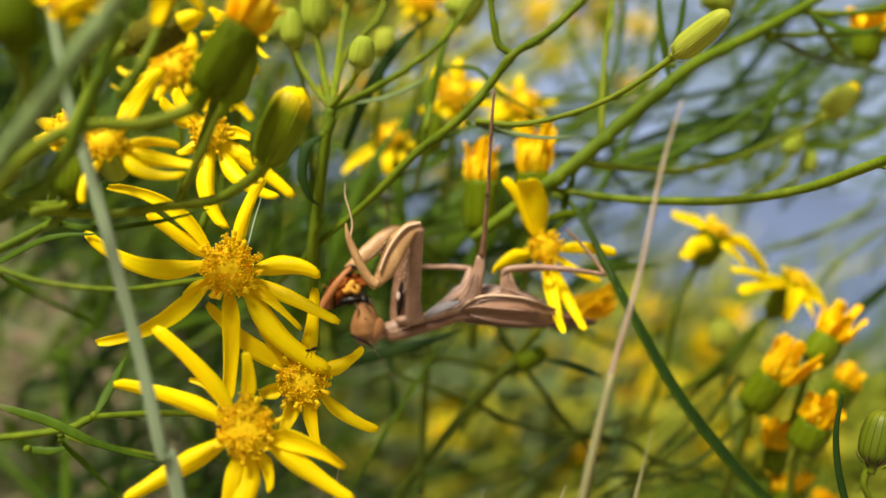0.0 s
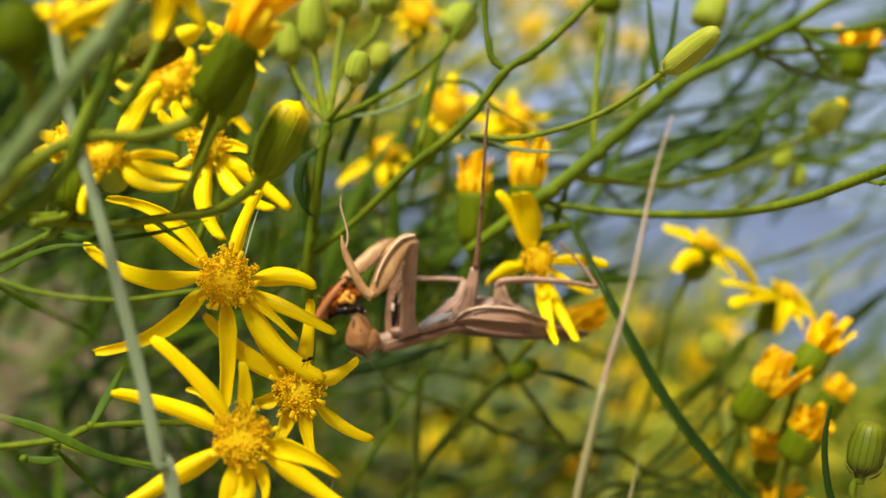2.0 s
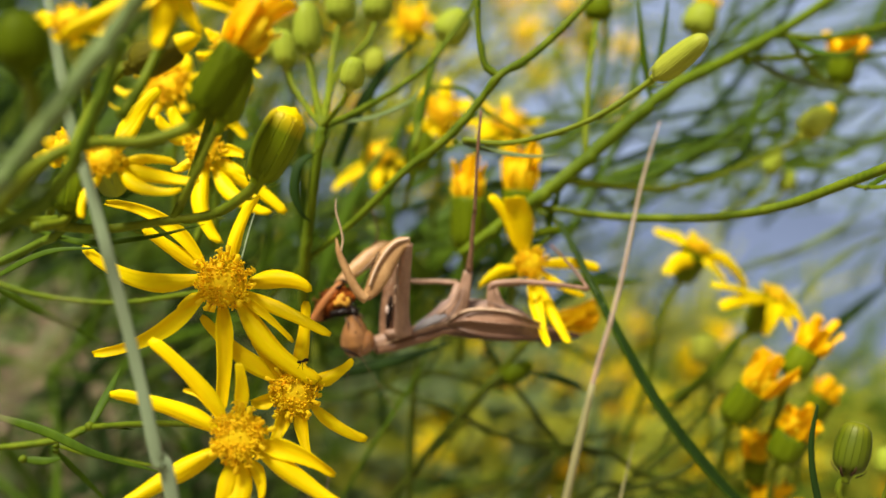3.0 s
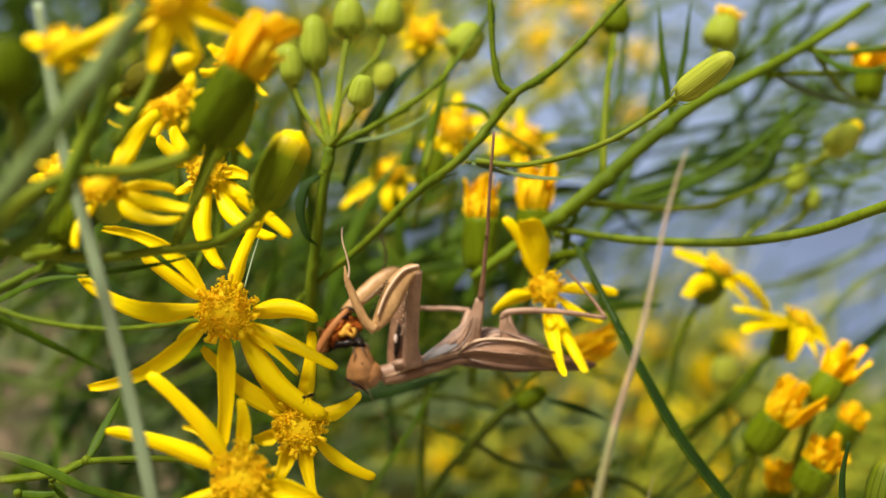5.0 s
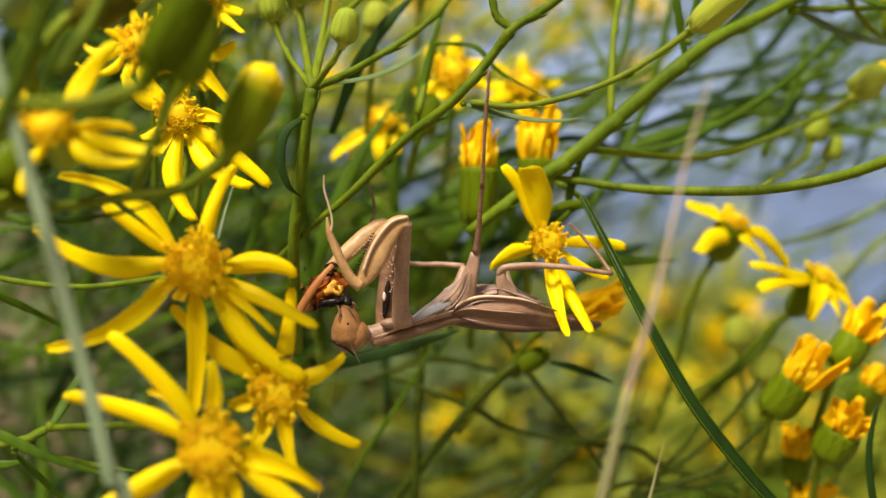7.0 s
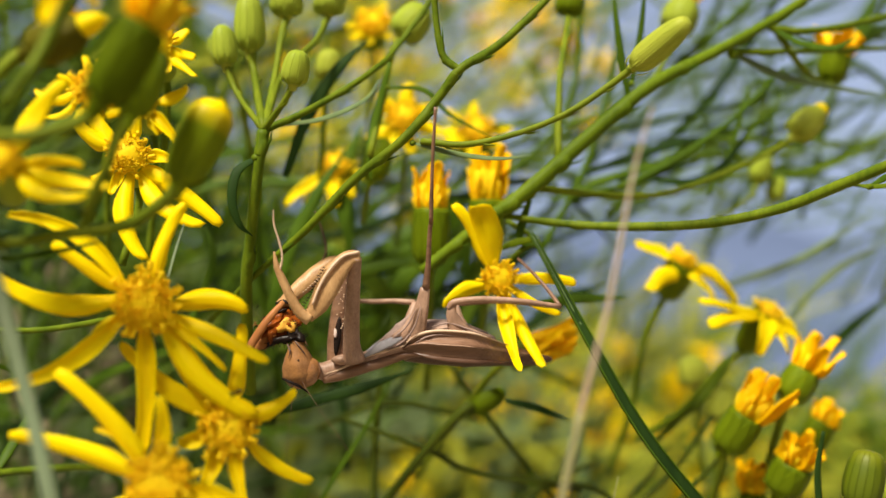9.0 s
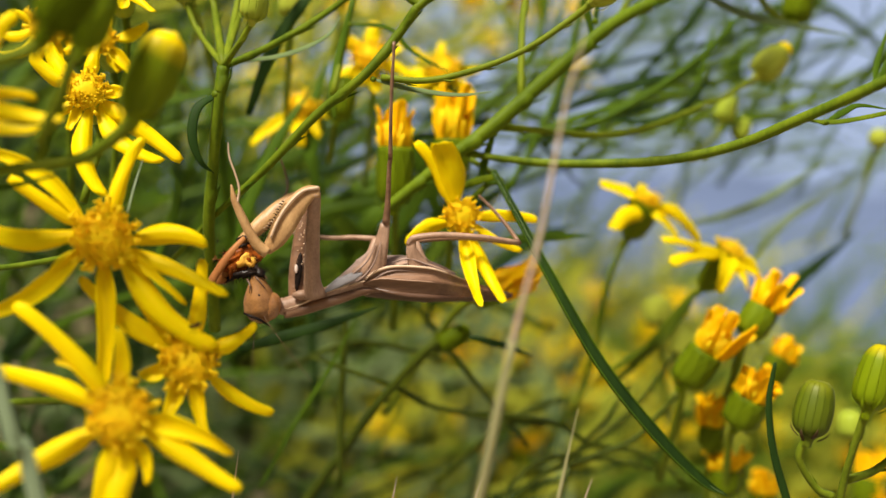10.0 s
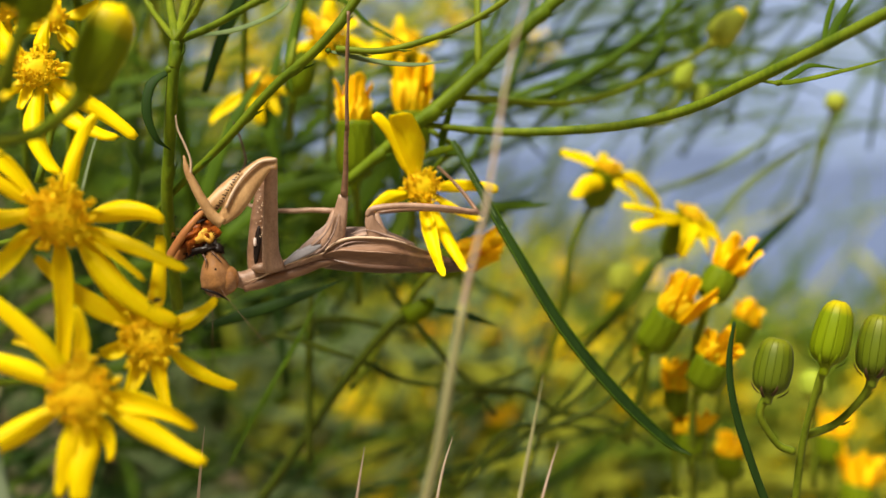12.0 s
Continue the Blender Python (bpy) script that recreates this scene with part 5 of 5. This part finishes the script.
# ---- single leaves and stems that stand out behind the insect ----
for pts, r, mat in (([(-22.1, 15.4, 776.9), (-15.6, 15.1, 778.7), (-6.9, 14.8, 780.9), (2.4, 14.4, 783.8)], 1.1, LEAF_DEEP), ([(18.6, 21.2, 778.3), (24.2, 21.4, 776.9), (30.3, 21.8, 774.5)], 0.7, LEAF_DEEP), ([(25.5, 20.8, 796.0), (32.3, 20.7, 796.5), (41.9, 20.7, 796.6)], 1.0, LEAF),
                    ([(-20.6, 15.5, 819.0), (-16.1, 13.9, 830.3), (-10.5, 12.8, 838.6), (-5.1, 12.1, 843.6)], 1.25, LEAF_DEEP), ([(-1.0, 8.8, 838.0), (-3.5, 10.0, 829.2), (-5.0, 10.1, 821.9), (-4.6, 10.8, 816.5)], 0.7, LEAF), ([(-21.2, 31.1, 750.9), (-13.7, 29.4, 763.5), (-7.4, 28.0, 773.2), (-1.0, 26.4, 784.6)], 0.5, LEAF),
                    ([(-26.6, 31.7, 790.2), (-23.3, 31.7, 804.6), (-17.5, 31.8, 818.1), (-10.3, 32.2, 829.4)], 1.4, LEAF), ([(-10.5, 39.2, 808.2), (-11.9, 39.1, 823.5), (-8.1, 39.3, 836.5)], 1.5, LEAF), ([(-40.0, 21.7, 789.5), (-34.7, 21.6, 804.3), (-36.2, 22.6, 811.5)], 0.8, LEAF), ([(-17.5, 34.2, 801.2), (-5.3, 33.7, 804.9), (9.2, 33.4, 806.7)], 1.3, LEAF), ([(49.5, 37.2, 823.0), (59.5, 37.3, 822.3), (66.9, 36.7, 826.1), (72.6, 35.6, 834.1)], 0.9, LEAF_DEEP), ([(38.3, 40.9, 825.2), (52.9, 40.2, 829.9), (69.5, 39.7, 833.7)], 1.1, LEAF_DEEP), ([(30.7, 37.8, 818.7), (45.7, 37.0, 824.0), (58.2, 36.7, 826.5)], 0.9, LEAF), ([(70.6, 60.2, 803.1), (89.1, 61.4, 808.8), (109.1, 61.8, 820.1)], 0.9, LEAF_BLUE), ([(82.8, 57.7, 792.0), (94.4, 58.0, 804.2), (111.6, 58.6, 813.9)], 0.8, LEAF_BLUE),
                    ([(-24.1, 51.0, 796.7), (-11.1, 51.7, 806.1), (10.2, 54.3, 815.9)], 2.2, LEAF), ([(-16.7, 54.7, 813.3), (-6.0, 58.0, 804.2), (6.3, 61.7, 792.2)], 2.0, STEM_DARK), ([(-8.8, 63.3, 795.1), (2.2, 61.4, 808.8), (13.4, 62.2, 817.3)], 2.4, LEAF), ([(-11.8, 66.1, 803.8), (-0.6, 66.5, 815.2), (16.6, 67.1, 825.4)], 2.0, LEAF_DEEP), ([(10.1, 55.7, 791.8), (15.6, 56.2, 802.6), (17.1, 56.7, 813.6)], 2.0, STEM_DARK), ([(-20.6, 69.3, 809.9), (-3.5, 71.1, 811.6), (16.8, 73.5, 809.0)], 2.6, LEAF), ([(24.1, 61.7, 792.2), (35.3, 62.5, 800.6), (47.2, 65.9, 805.2)], 1.6, LEAF_DEEP), ([(3.1, 50.7, 798.6), (10.6, 51.0, 810.9), (21.0, 52.8, 826.4)], 2.4, LEAF), ([(6.0, 56.7, 827.6), (12.1, 60.1, 817.9), (15.7, 64.2, 802.8)], 2.4, LEAF), ([(-4.8, 64.7, 813.8), (8.3, 65.8, 820.5), (24.3, 68.0, 819.4)], 2.4, LEAF), ([(93.6, 73.3, 781.6), (103.1, 73.9, 791.6), (118.4, 74.3, 803.3)], 1.5, LEAF_DEEP)):
    blade(pts, [r * 0.5, r, r * 0.9, 0.1], "dark green linear leaf in the bush", mat, "narrow_leaf", 0.3, "leaf", "narrow leaves")
for pts, r in (([(-11.2, 33.7, 775.4), (4.3, 34.6, 769.5), (13.9, 37.3, 764.7), (35.0, 41.9, 760.5)], 0.55), ([(-4.7, 36.7, 783.2), (-5.9, 38.7, 768.8), (-6.6, 41.4, 749.6)], 0.8), ([(9.3, 38.4, 785.7), (17.9, 40.1, 773.6), (31.4, 42.5, 756.6)], 0.6), ([(-18.3, 48.2, 773.5), (-3.1, 47.5, 778.5), (15.0, 52.0, 774.7)], 0.7),
               ([(33.5, 31.8, 818.1), (48.0, 31.3, 821.7), (65.7, 31.8, 832.4), (79.4, 34.0, 845.3)], 0.75), ([(28.8, 43.2, 808.8), (40.6, 42.1, 830.7), (47.9, 42.6, 856.3)], 0.8), ([(44.0, 48.0, 817.5), (61.5, 48.0, 832.2), (82.8, 50.9, 839.9)], 0.8), ([(21.7, 46.9, 825.2), (36.4, 46.7, 841.4), (40.8, 44.9, 868.3)], 0.7), ([(56.8, 37.9, 846.6), (71.4, 38.2, 858.7), (79.9, 39.0, 867.2)], 0.7),
               ([(65.0, 43.6, 820.5), (70.1, 42.1, 830.7), (74.0, 40.3, 843.4)], 0.6), ([(37.0, 47.2, 751.3), (52.0, 45.9, 761.2), (63.2, 43.9, 774.8)], 0.6), ([(12.6, 57.9, 747.5), (28.3, 56.1, 760.4), (41.3, 55.3, 765.6)], 0.8)):
    # Darker greens stand in for shade; the lowest stems get the darkest.
    branch(pts, [r * 0.8, r, r * 0.7], "soft dark green stem behind", STEM_SHADED if pts[0][2] < 790 else LEAF, group="soft stems behind")
for pts, r in (([(20.9, 40.0, 763.6), (30.0, 40.0, 762.4), (38.0, 41.0, 760.6), (44.2, 42.0, 756.6), (55.1, 44.0, 754.3), (64.1, 46.0, 748.0)], 0.6), ([(59.7, 32.0, 766.5), (56.1, 33.0, 762.7), (51.0, 34.0, 757.9), (42.4, 35.0, 754.6), (33.4, 36.0, 751.4), (24.3, 38.0, 744.0)], 0.55),
               ([(53.6, 46.0, 768.2), (48.5, 46.0, 761.3), (42.2, 47.0, 754.5), (38.3, 48.0, 744.3)], 0.5), ([(22.7, 42.0, 742.0), (28.6, 42.0, 749.7), (35.1, 42.0, 753.9), (46.2, 43.0, 753.6), (57.8, 44.0, 750.9)], 0.55)):
    # Shade low in the bush is painted through the darker stem colour.
    branch(pts, [r * 0.8, r, r * 0.7], "smooth dark green stem low in the bush", STEM_SHADED, group="soft stems behind")
blade([(-29.1, -109.2, 772.1), (-26.4, -109.7, 775.9), (-24.6, -110.1, 778.3), (-22.6, -110.5, 781.7)], [0.3, 0.3, 0.25, 0.1], "brown dry straw very close to the lens", STRAW, "grass_stalk", 0.7)

# ---- lower right: closed buds and a narrow leaf ----
blade([(61.0, -15.3, 772.7), (60.0, -14.5, 766.9), (60.5, -13.6, 760.2), (62.7, -12.4, 752.1), (65.6, -11.3, 743.8), (70.1, -9.9, 734.2)], [0.25, 0.5, 0.6, 0.65, 0.65, 0.5], "narrow dark green leaf standing upright", LEAF_DEEP, "long_leaf", 0.4, "leaf", "long leaves")
bud((66.2, -12.8, 761.8), (68.0, -13.9, 769.8), 2.75, "closed ribbed green bud", [(65.2, -11.3, 758.5), (68.1, -9.7, 753.9), (70.7, -9.5, 752.5)], 0.6, BUD_MID)
bud((73.3, -17.4, 766.0), (75.6, -18.8, 774.8), 2.75, "closed yellowish green bud, the tallest of three", [(72.7, -14.9, 762.0), (72.0, -9.6, 753.2), (72.4, -1.3, 737.2)], 0.6, BUD_RIPE)
bud((81.4, -15.1, 763.6), (83.1, -16.3, 772.4), 2.85, "closed ribbed green bud", [(81.0, -12.6, 760.6), (77.5, -10.0, 756.4), (72.5, -9.8, 754.8)], 0.6, BUD_MID)


bud((119.5, 83.7, 736.2), (120.9, 82.7, 743.2), 4.0, "soft orange head behind the closed buds", [(120.0, 86.3, 731.8), (120.5, 92.7, 715.1)], 0.7, BUD_DARK, open_top=6, splay=14)
bud((121.6, 77.0, 726.3), (122.9, 76.2, 732.0), 4.2, "soft orange head low behind the closed buds", [(122.2, 79.7, 721.7), (123.1, 85.4, 709.5)], 0.7, BUD_DARK, open_top=7, splay=14)
bud((82.5, 53.0, 738.9), (82.9, 52.3, 744.2), 3.0, "small soft yellow head low in the bush", [(83.1, 55.6, 734.8), (84.1, 61.5, 721.4)], 0.6, BUD_DARK, open_top=4, splay=6)
bud((97.3, 40.4, 756.9), (97.0, 39.7, 762.2), 2.8, "soft green bud behind the closed buds", [(98.4, 42.9, 753.2), (99.5, 49.2, 737.1)], 0.6, BUD)


# ---- the bush behind: many thin stems and leaves ----
DEEP, HEART = 1.4, Vector((0, -170, 775))


def deep(p):
    """Spreads the rear of the bush backwards from its front."""
    return HEART + (p - HEART) * DEEP


def thicket(name, label, mat, boxes, seed):
    """boxes: low and high corners, count, thickness, length and lean of the twigs in each."""
    s, q = Shape(), random.Random(seed)
    for low, high, count, thick, reach, lean in boxes:
        for _ in range(count):
            p = Vector([q.uniform(a, b) for a, b in zip(low, high)])
            d = Vector((q.gauss(lean, 0.6), q.gauss(0, 0.3), q.gauss(0.45, 0.45))).normalized()
            if lean >= 0.7:
                d = Vector((abs(d.x), d.y, abs(d.z)))
            bend = Vector((q.gauss(0.05, 0.28), q.gauss(0, 0.2), q.gauss(0, 0.28)))
            n = reach * q.uniform(0.6, 1.4)
            r = thick * q.uniform(0.6, 1.3)
            if low[1] >= 150:
                p, n, r = deep(p), n * DEEP, r * DEEP
            p = p - d * n * 0.5
            s.tube([p, p + d * n * 0.5 + bend * n * 0.15, p + d * n + bend * n], [r * 0.7, r, r * 0.25], n=6, flat=q.choice((0.35, 0.9)), steps=4, up=(q.uniform(-1, 1), -1, 0.3))
    ob = new(name, s.mesh(name))
    ob.data.materials.append(mat)
    return tagged(ob, label, "foliage", kind="stuff")


thicket("foliage", "soft dark green leaves deep in the bush", LEAF, [((-150, 70, 690), (-50, 140, 880), 45, 1.2, 60, 0.4), ((-50, 70, 785), (20, 140, 850), 34, 1.3, 55, 0.4), ((-150, 150, 650), (-60, 250, 880), 100, 2.0, 80, 0.3), ((-60, 170, 760), (-10, 250, 840), 28, 2.2, 80, 0.3), ((-330, 260, 600), (-110, 420, 890), 400, 3.6, 120, 0.3), ((-110, 260, 600), (-20, 420, 855), 95, 3.6, 110, 0.3), ((-330, 260, 890), (-130, 420, 1010), 160, 3.6, 120, 0.3), ((-130, 300, 890), (-10, 420, 990), 14, 2.2, 110, 0.5), ((0, 330, 600), (150, 430, 790), 120, 3.0, 110, 0.4), ((150, 330, 600), (330, 430, 752), 190, 3.0, 100, 0.4), ((0, 100, 690), (90, 170, 770), 10, 1.0, 60, 0.7), ((85, 70, 845), (150, 150, 900), 40, 1.1, 70, 0.9)], 3)
# Near-black green stands in for shade between the rear leaves.
thicket("foliage", "leaves deep in the bush, shade put into their near-black green", LEAF_DEEP, [((-160, 110, 660), (-60, 220, 890), 60, 1.6, 80, 0.4), ((-60, 180, 760), (10, 240, 825), 20, 2.2, 70, 0.4), ((-300, 240, 620), (-110, 330, 900), 150, 3.2, 110, 0.3), ((-110, 240, 620), (-20, 330, 850), 70, 3.2, 100, 0.3), ((0, 130, 680), (170, 220, 765), 8, 1.2, 70, 0.7), ((-120, 70, 690), (-55, 140, 840), 24, 1.1, 70, 0.4), ((-30, 60, 790), (25, 100, 822), 14, 1.2, 40, 0.4), ((-10, 80, 690), (50, 140, 775), 5, 0.8, 60, 0.6), ((0, 45, 700), (90, 100, 775), 4, 0.6, 60, 0.7), ((20, 50, 828), (100, 100, 848), 7, 0.9, 50, 1.4), ((-130, 160, 660), (20, 240, 820), 20, 1.7, 60, 0.3)], 4)
thicket("foliage", "soft olive green stems against the distance", STEM_DARK, [((0, 60, 835), (120, 120, 910), 8, 0.75, 80, 0.9), ((15, 45, 828), (100, 95, 846), 16, 0.8, 50, 1.4), ((70, 130, 840), (190, 240, 960), 34, 0.95, 95, 0.8), ((-160, 90, 690), (-50, 200, 900), 45, 1.1, 80, 0.5), ((90, 150, 690), (220, 300, 770), 80, 1.6, 75, 0.5), ((20, 150, 690), (90, 300, 780), 26, 1.6, 75, 0.5)], 5)
thicket("foliage", "grey-green thread leaves farther off", LEAF_BLUE, [((40, 200, 780), (300, 380, 1000), 55, 1.0, 110, 0.7), ((-200, 180, 650), (100, 320, 800), 250, 2.2, 90, 0.3), ((-170, 110, 690), (-40, 190, 860), 40, 1.3, 70, 0.3), ((-120, 150, 680), (60, 230, 785), 110, 1.8, 80, 0.3)], 7)
thicket("foliage", "dry brown stems low in the bush", DRY, [((-300, 200, 690), (-70, 300, 830), 230, 2.0, 70, 0.2), ((-180, 120, 690), (-90, 200, 800), 26, 1.3, 60, 0.2), ((-60, 200, 700), (20, 260, 770), 60, 1.8, 60, 0.2)], 13)
# Sunlit look of this thicket comes from the pale colour.
thicket("foliage", "pale olive stems and leaves, sunlight put into their colour", STEM_SUNLIT, [((5, 230, 700), (120, 330, 802), 280, 2.4, 80, 0.5), ((120, 230, 690), (260, 330, 768), 90, 2.4, 80, 0.5), ((20, 150, 700), (170, 230, 768), 85, 1.6, 60, 0.6), ((-50, 180, 690), (60, 260, 785), 210, 2.2, 70, 0.4), ((-20, 170, 690), (80, 220, 775), 24, 1.8, 60, 0.5), ((-40, 200, 900), (60, 300, 980), 22, 1.6, 80, 0.7), ((-110, 160, 850), (10, 260, 960), 80, 1.3, 80, 0.6), ((-60, 100, 845), (40, 150, 900), 14, 1.0, 60, 0.8)], 15)
thicket("foliage", "pale yellow-green stems catching the light", STEM, [((10, 230, 670), (120, 360, 800), 100, 2.6, 80, 0.4), ((120, 230, 670), (280, 360, 764), 90, 2.6, 80, 0.4), ((-140, 140, 790), (0, 240, 950), 40, 1.3, 80, 0.4), ((-20, 90, 850), (100, 200, 930), 10, 0.9, 80, 0.9)], 9)


# ---- yellow flowers deep in the bush ----
def far_flowers():
    q = random.Random(11)
    proto = None
    spots = []
    for low, high, count in (((10, 200, 680), (120, 380, 800), 46), ((120, 200, 680), (290, 380, 762), 50), ((20, 180, 735), (115, 240, 795), 30), ((-5, 120, 880), (75, 210, 950), 24), ((-5, 190, 690), (90, 240, 780), 40), ((60, 220, 690), (160, 290, 775), 24), ((-140, 110, 880), (-10, 200, 950), 8), ((-50, 140, 850), (30, 220, 935), 9), ((30, 200, 690), (230, 270, 765), 24), ((-15, 160, 715), (70, 210, 772), 13)):
        spots += [deep(Vector([q.uniform(a, b) for a, b in zip(low, high)])) for _ in range(int(count * 1.15))]
    head = None
    for k, p in enumerate(spots):
        if k % 3 == 1:
            end = p + Vector((q.uniform(-3, 3), q.uniform(-4, 1), 9))
            if head is None:
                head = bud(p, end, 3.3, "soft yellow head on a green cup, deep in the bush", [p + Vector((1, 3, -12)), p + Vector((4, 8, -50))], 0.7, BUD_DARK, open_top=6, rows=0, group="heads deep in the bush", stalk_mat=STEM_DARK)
            else:
                copy_thing(head, facing(p, end - p, q.uniform(0, 90)))
            continue
        m = facing(p, (q.uniform(-0.6, 0.6), -1, q.uniform(-0.2, 1.0)), q.uniform(0, 90))
        if proto is None:
            proto = flower(p, (0, -1, 0.3), 3.4, [(k * 40 + 9, 11 + (k * 5) % 4, 0.5) for k in range(9)], "soft yellow flower deep in the bush", [p + Vector((2, 12, -20)), p + Vector((6, 20, -60))], 0.7, seed=17, far=True, count=40, group="flowers deep in the bush", stalk_mat=STEM_DARK)
        else:
            copy_thing(proto, m)


far_flowers()

# ---- a tiny ant on a petal ----
ant = thing("ant", at((-20.2, -28.4, 779.4)), "tiny black ant on a yellow petal", "insect")
part("body", Shape().blob((-20.6, -28.4, 779.3), (0.35, 0.25, 0.25), n=8, m=6).blob((-20.1, -28.4, 779.4), (0.3, 0.22, 0.2), n=8, m=6).blob((-19.6, -28.4, 779.6), (0.45, 0.3, 0.28), n=8, m=6), BLACK, ant, world=True)
for k, (pts) in enumerate(([(-20.3, -28.4, 779.3), (-20.7, -28.3, 778.6), (-21.0, -27.7, 778.3)], [(-20.1, -28.4, 779.3), (-20.1, -28.3, 778.6), (-20.2, -27.7, 778.2)], [(-19.8, -28.4, 779.4), (-19.4, -28.3, 778.7), (-19.2, -27.8, 778.4)])):
    part("leg", Shape().tube(pts, [0.06, 0.05, 0.03], n=5, smooth=False), BLACK, ant, world=True)


def bush_base():
    """Woody shoots that carry the bush, rising from the soil."""
    q = random.Random(31)
    for k in range(26):
        x, y = q.uniform(-60, 80), q.uniform(120, 220)
        top = Vector((x + q.uniform(-110, 110), y + q.uniform(-90, 60), q.uniform(630, 700)))
        foot = Vector((x * 0.35, 150 + (y - 150) * 0.4, -6))
        mid = foot.lerp(top, 0.5) + Vector((q.uniform(-25, 25), q.uniform(-10, 30), 0))
        branch([foot, mid, top], [2.6, 1.8, 0.9], "woody green shoot rising from the soil", STEM_DARK, group="shoots of the bush", name="shoot")


bush_base()


def drift(ob, rows):
    """Keys a part from its rest: seconds, offsets in millimetres and the turn about the line of sight."""
    rest = ob.matrix_basis.copy()
    walk(ob, [(t, Matrix.Translation((x * MM, 0, z * MM)) @ rest @ pose(0, 0, 0, 0, turn, 0)) for t, x, z, turn in rows])


def motions():
    drift(mantis, [(0, 0, 0, 0), (3, 0, 0, 0), (5, -0.2, -0.2, 0), (6.5, -0.3, -0.3, 0), (8.5, -0.5, -0.1, 0), (9.5, -0.7, 0, 0), (10.5, -1.0, 0.1, 0.6), (11.5, -1.2, 0.2, 1), (12, -1.2, 0.2, 1)])
    drift(head, [(0, 0, 0, 0), (3, 0, 0, 0), (5, -0.1, -0.3, 2), (6.5, -0.1, -0.3, 2), (8.5, -0.2, -0.3, 0), (9.5, 0, 0, -2), (10.5, -0.2, 0, -4), (11, -0.3, 0, -5), (12, -0.3, 0, -5)])
    drift(near_leg, [(0, 0, 0, 0), (3, 0, 0, 0), (5, 0, 0, -1), (6.5, 0, 0, -1), (8.5, 0.1, 0, 1.0), (9.5, 0.3, 0, 3), (10.5, 0.3, 0, 5.5), (11.5, 0.4, 0, 7.5), (12, 0.4, 0, 7)])
    drift(near_tibia, [(0, 0, 0, 0), (3, 0, 0, 0), (5, 0, 0, 2), (6.5, 0, 0, 2), (8.5, 0, 0, -1), (9.5, 0, 0, -3), (10.5, 0, 0, -5.5), (11.5, 0, 0, -8), (12, 0, 0, -7.5)])
    drift(near_foot, [(0, 0, 0, 0), (3, 0, 0, 0), (5, 0, -0.4, 0), (6.5, 0, -0.4, 0), (8.5, 0.1, -0.3, 0), (9.5, 0, 0, -1), (10.5, -0.3, 0.3, -4), (11.5, -0.6, 0.2, -6), (12, -0.5, 0.2, -6)])
    drift(far_leg, [(0, 0, 0, 0), (3, 0, 0, 0), (5, 0, 0, 0), (6.5, 0.1, 0, 0), (8.5, 0.2, 0, 0.5), (9.5, 0.3, 0, 1), (12, 0.5, 0, 1)])
    drift(straw, [(0, 0, 0, 0), (5.5, 0, 0, 0), (6.5, 0.5, 0, 0), (8.5, 1.3, 0, 0), (9, 1.4, 0, 0), (9.5, 0.2, 0, 0), (10.5, -1.3, 0, 0), (11, -1.9, 0, 0), (11.5, -2.0, 0, 0), (12, -1.7, 0, 0)])
    drift(prey, [(0, 0, -0.2, 0), (1, 0, 0, 0), (3, 0, 0, 0), (5, -0.3, -0.5, 1), (6.5, -0.3, -0.6, 1), (8.5, -0.1, -0.5, 0), (9.5, -0.4, -0.1, 1), (10.5, -0.7, 0, 2), (12, -0.8, 0.1, 2)])


motions()
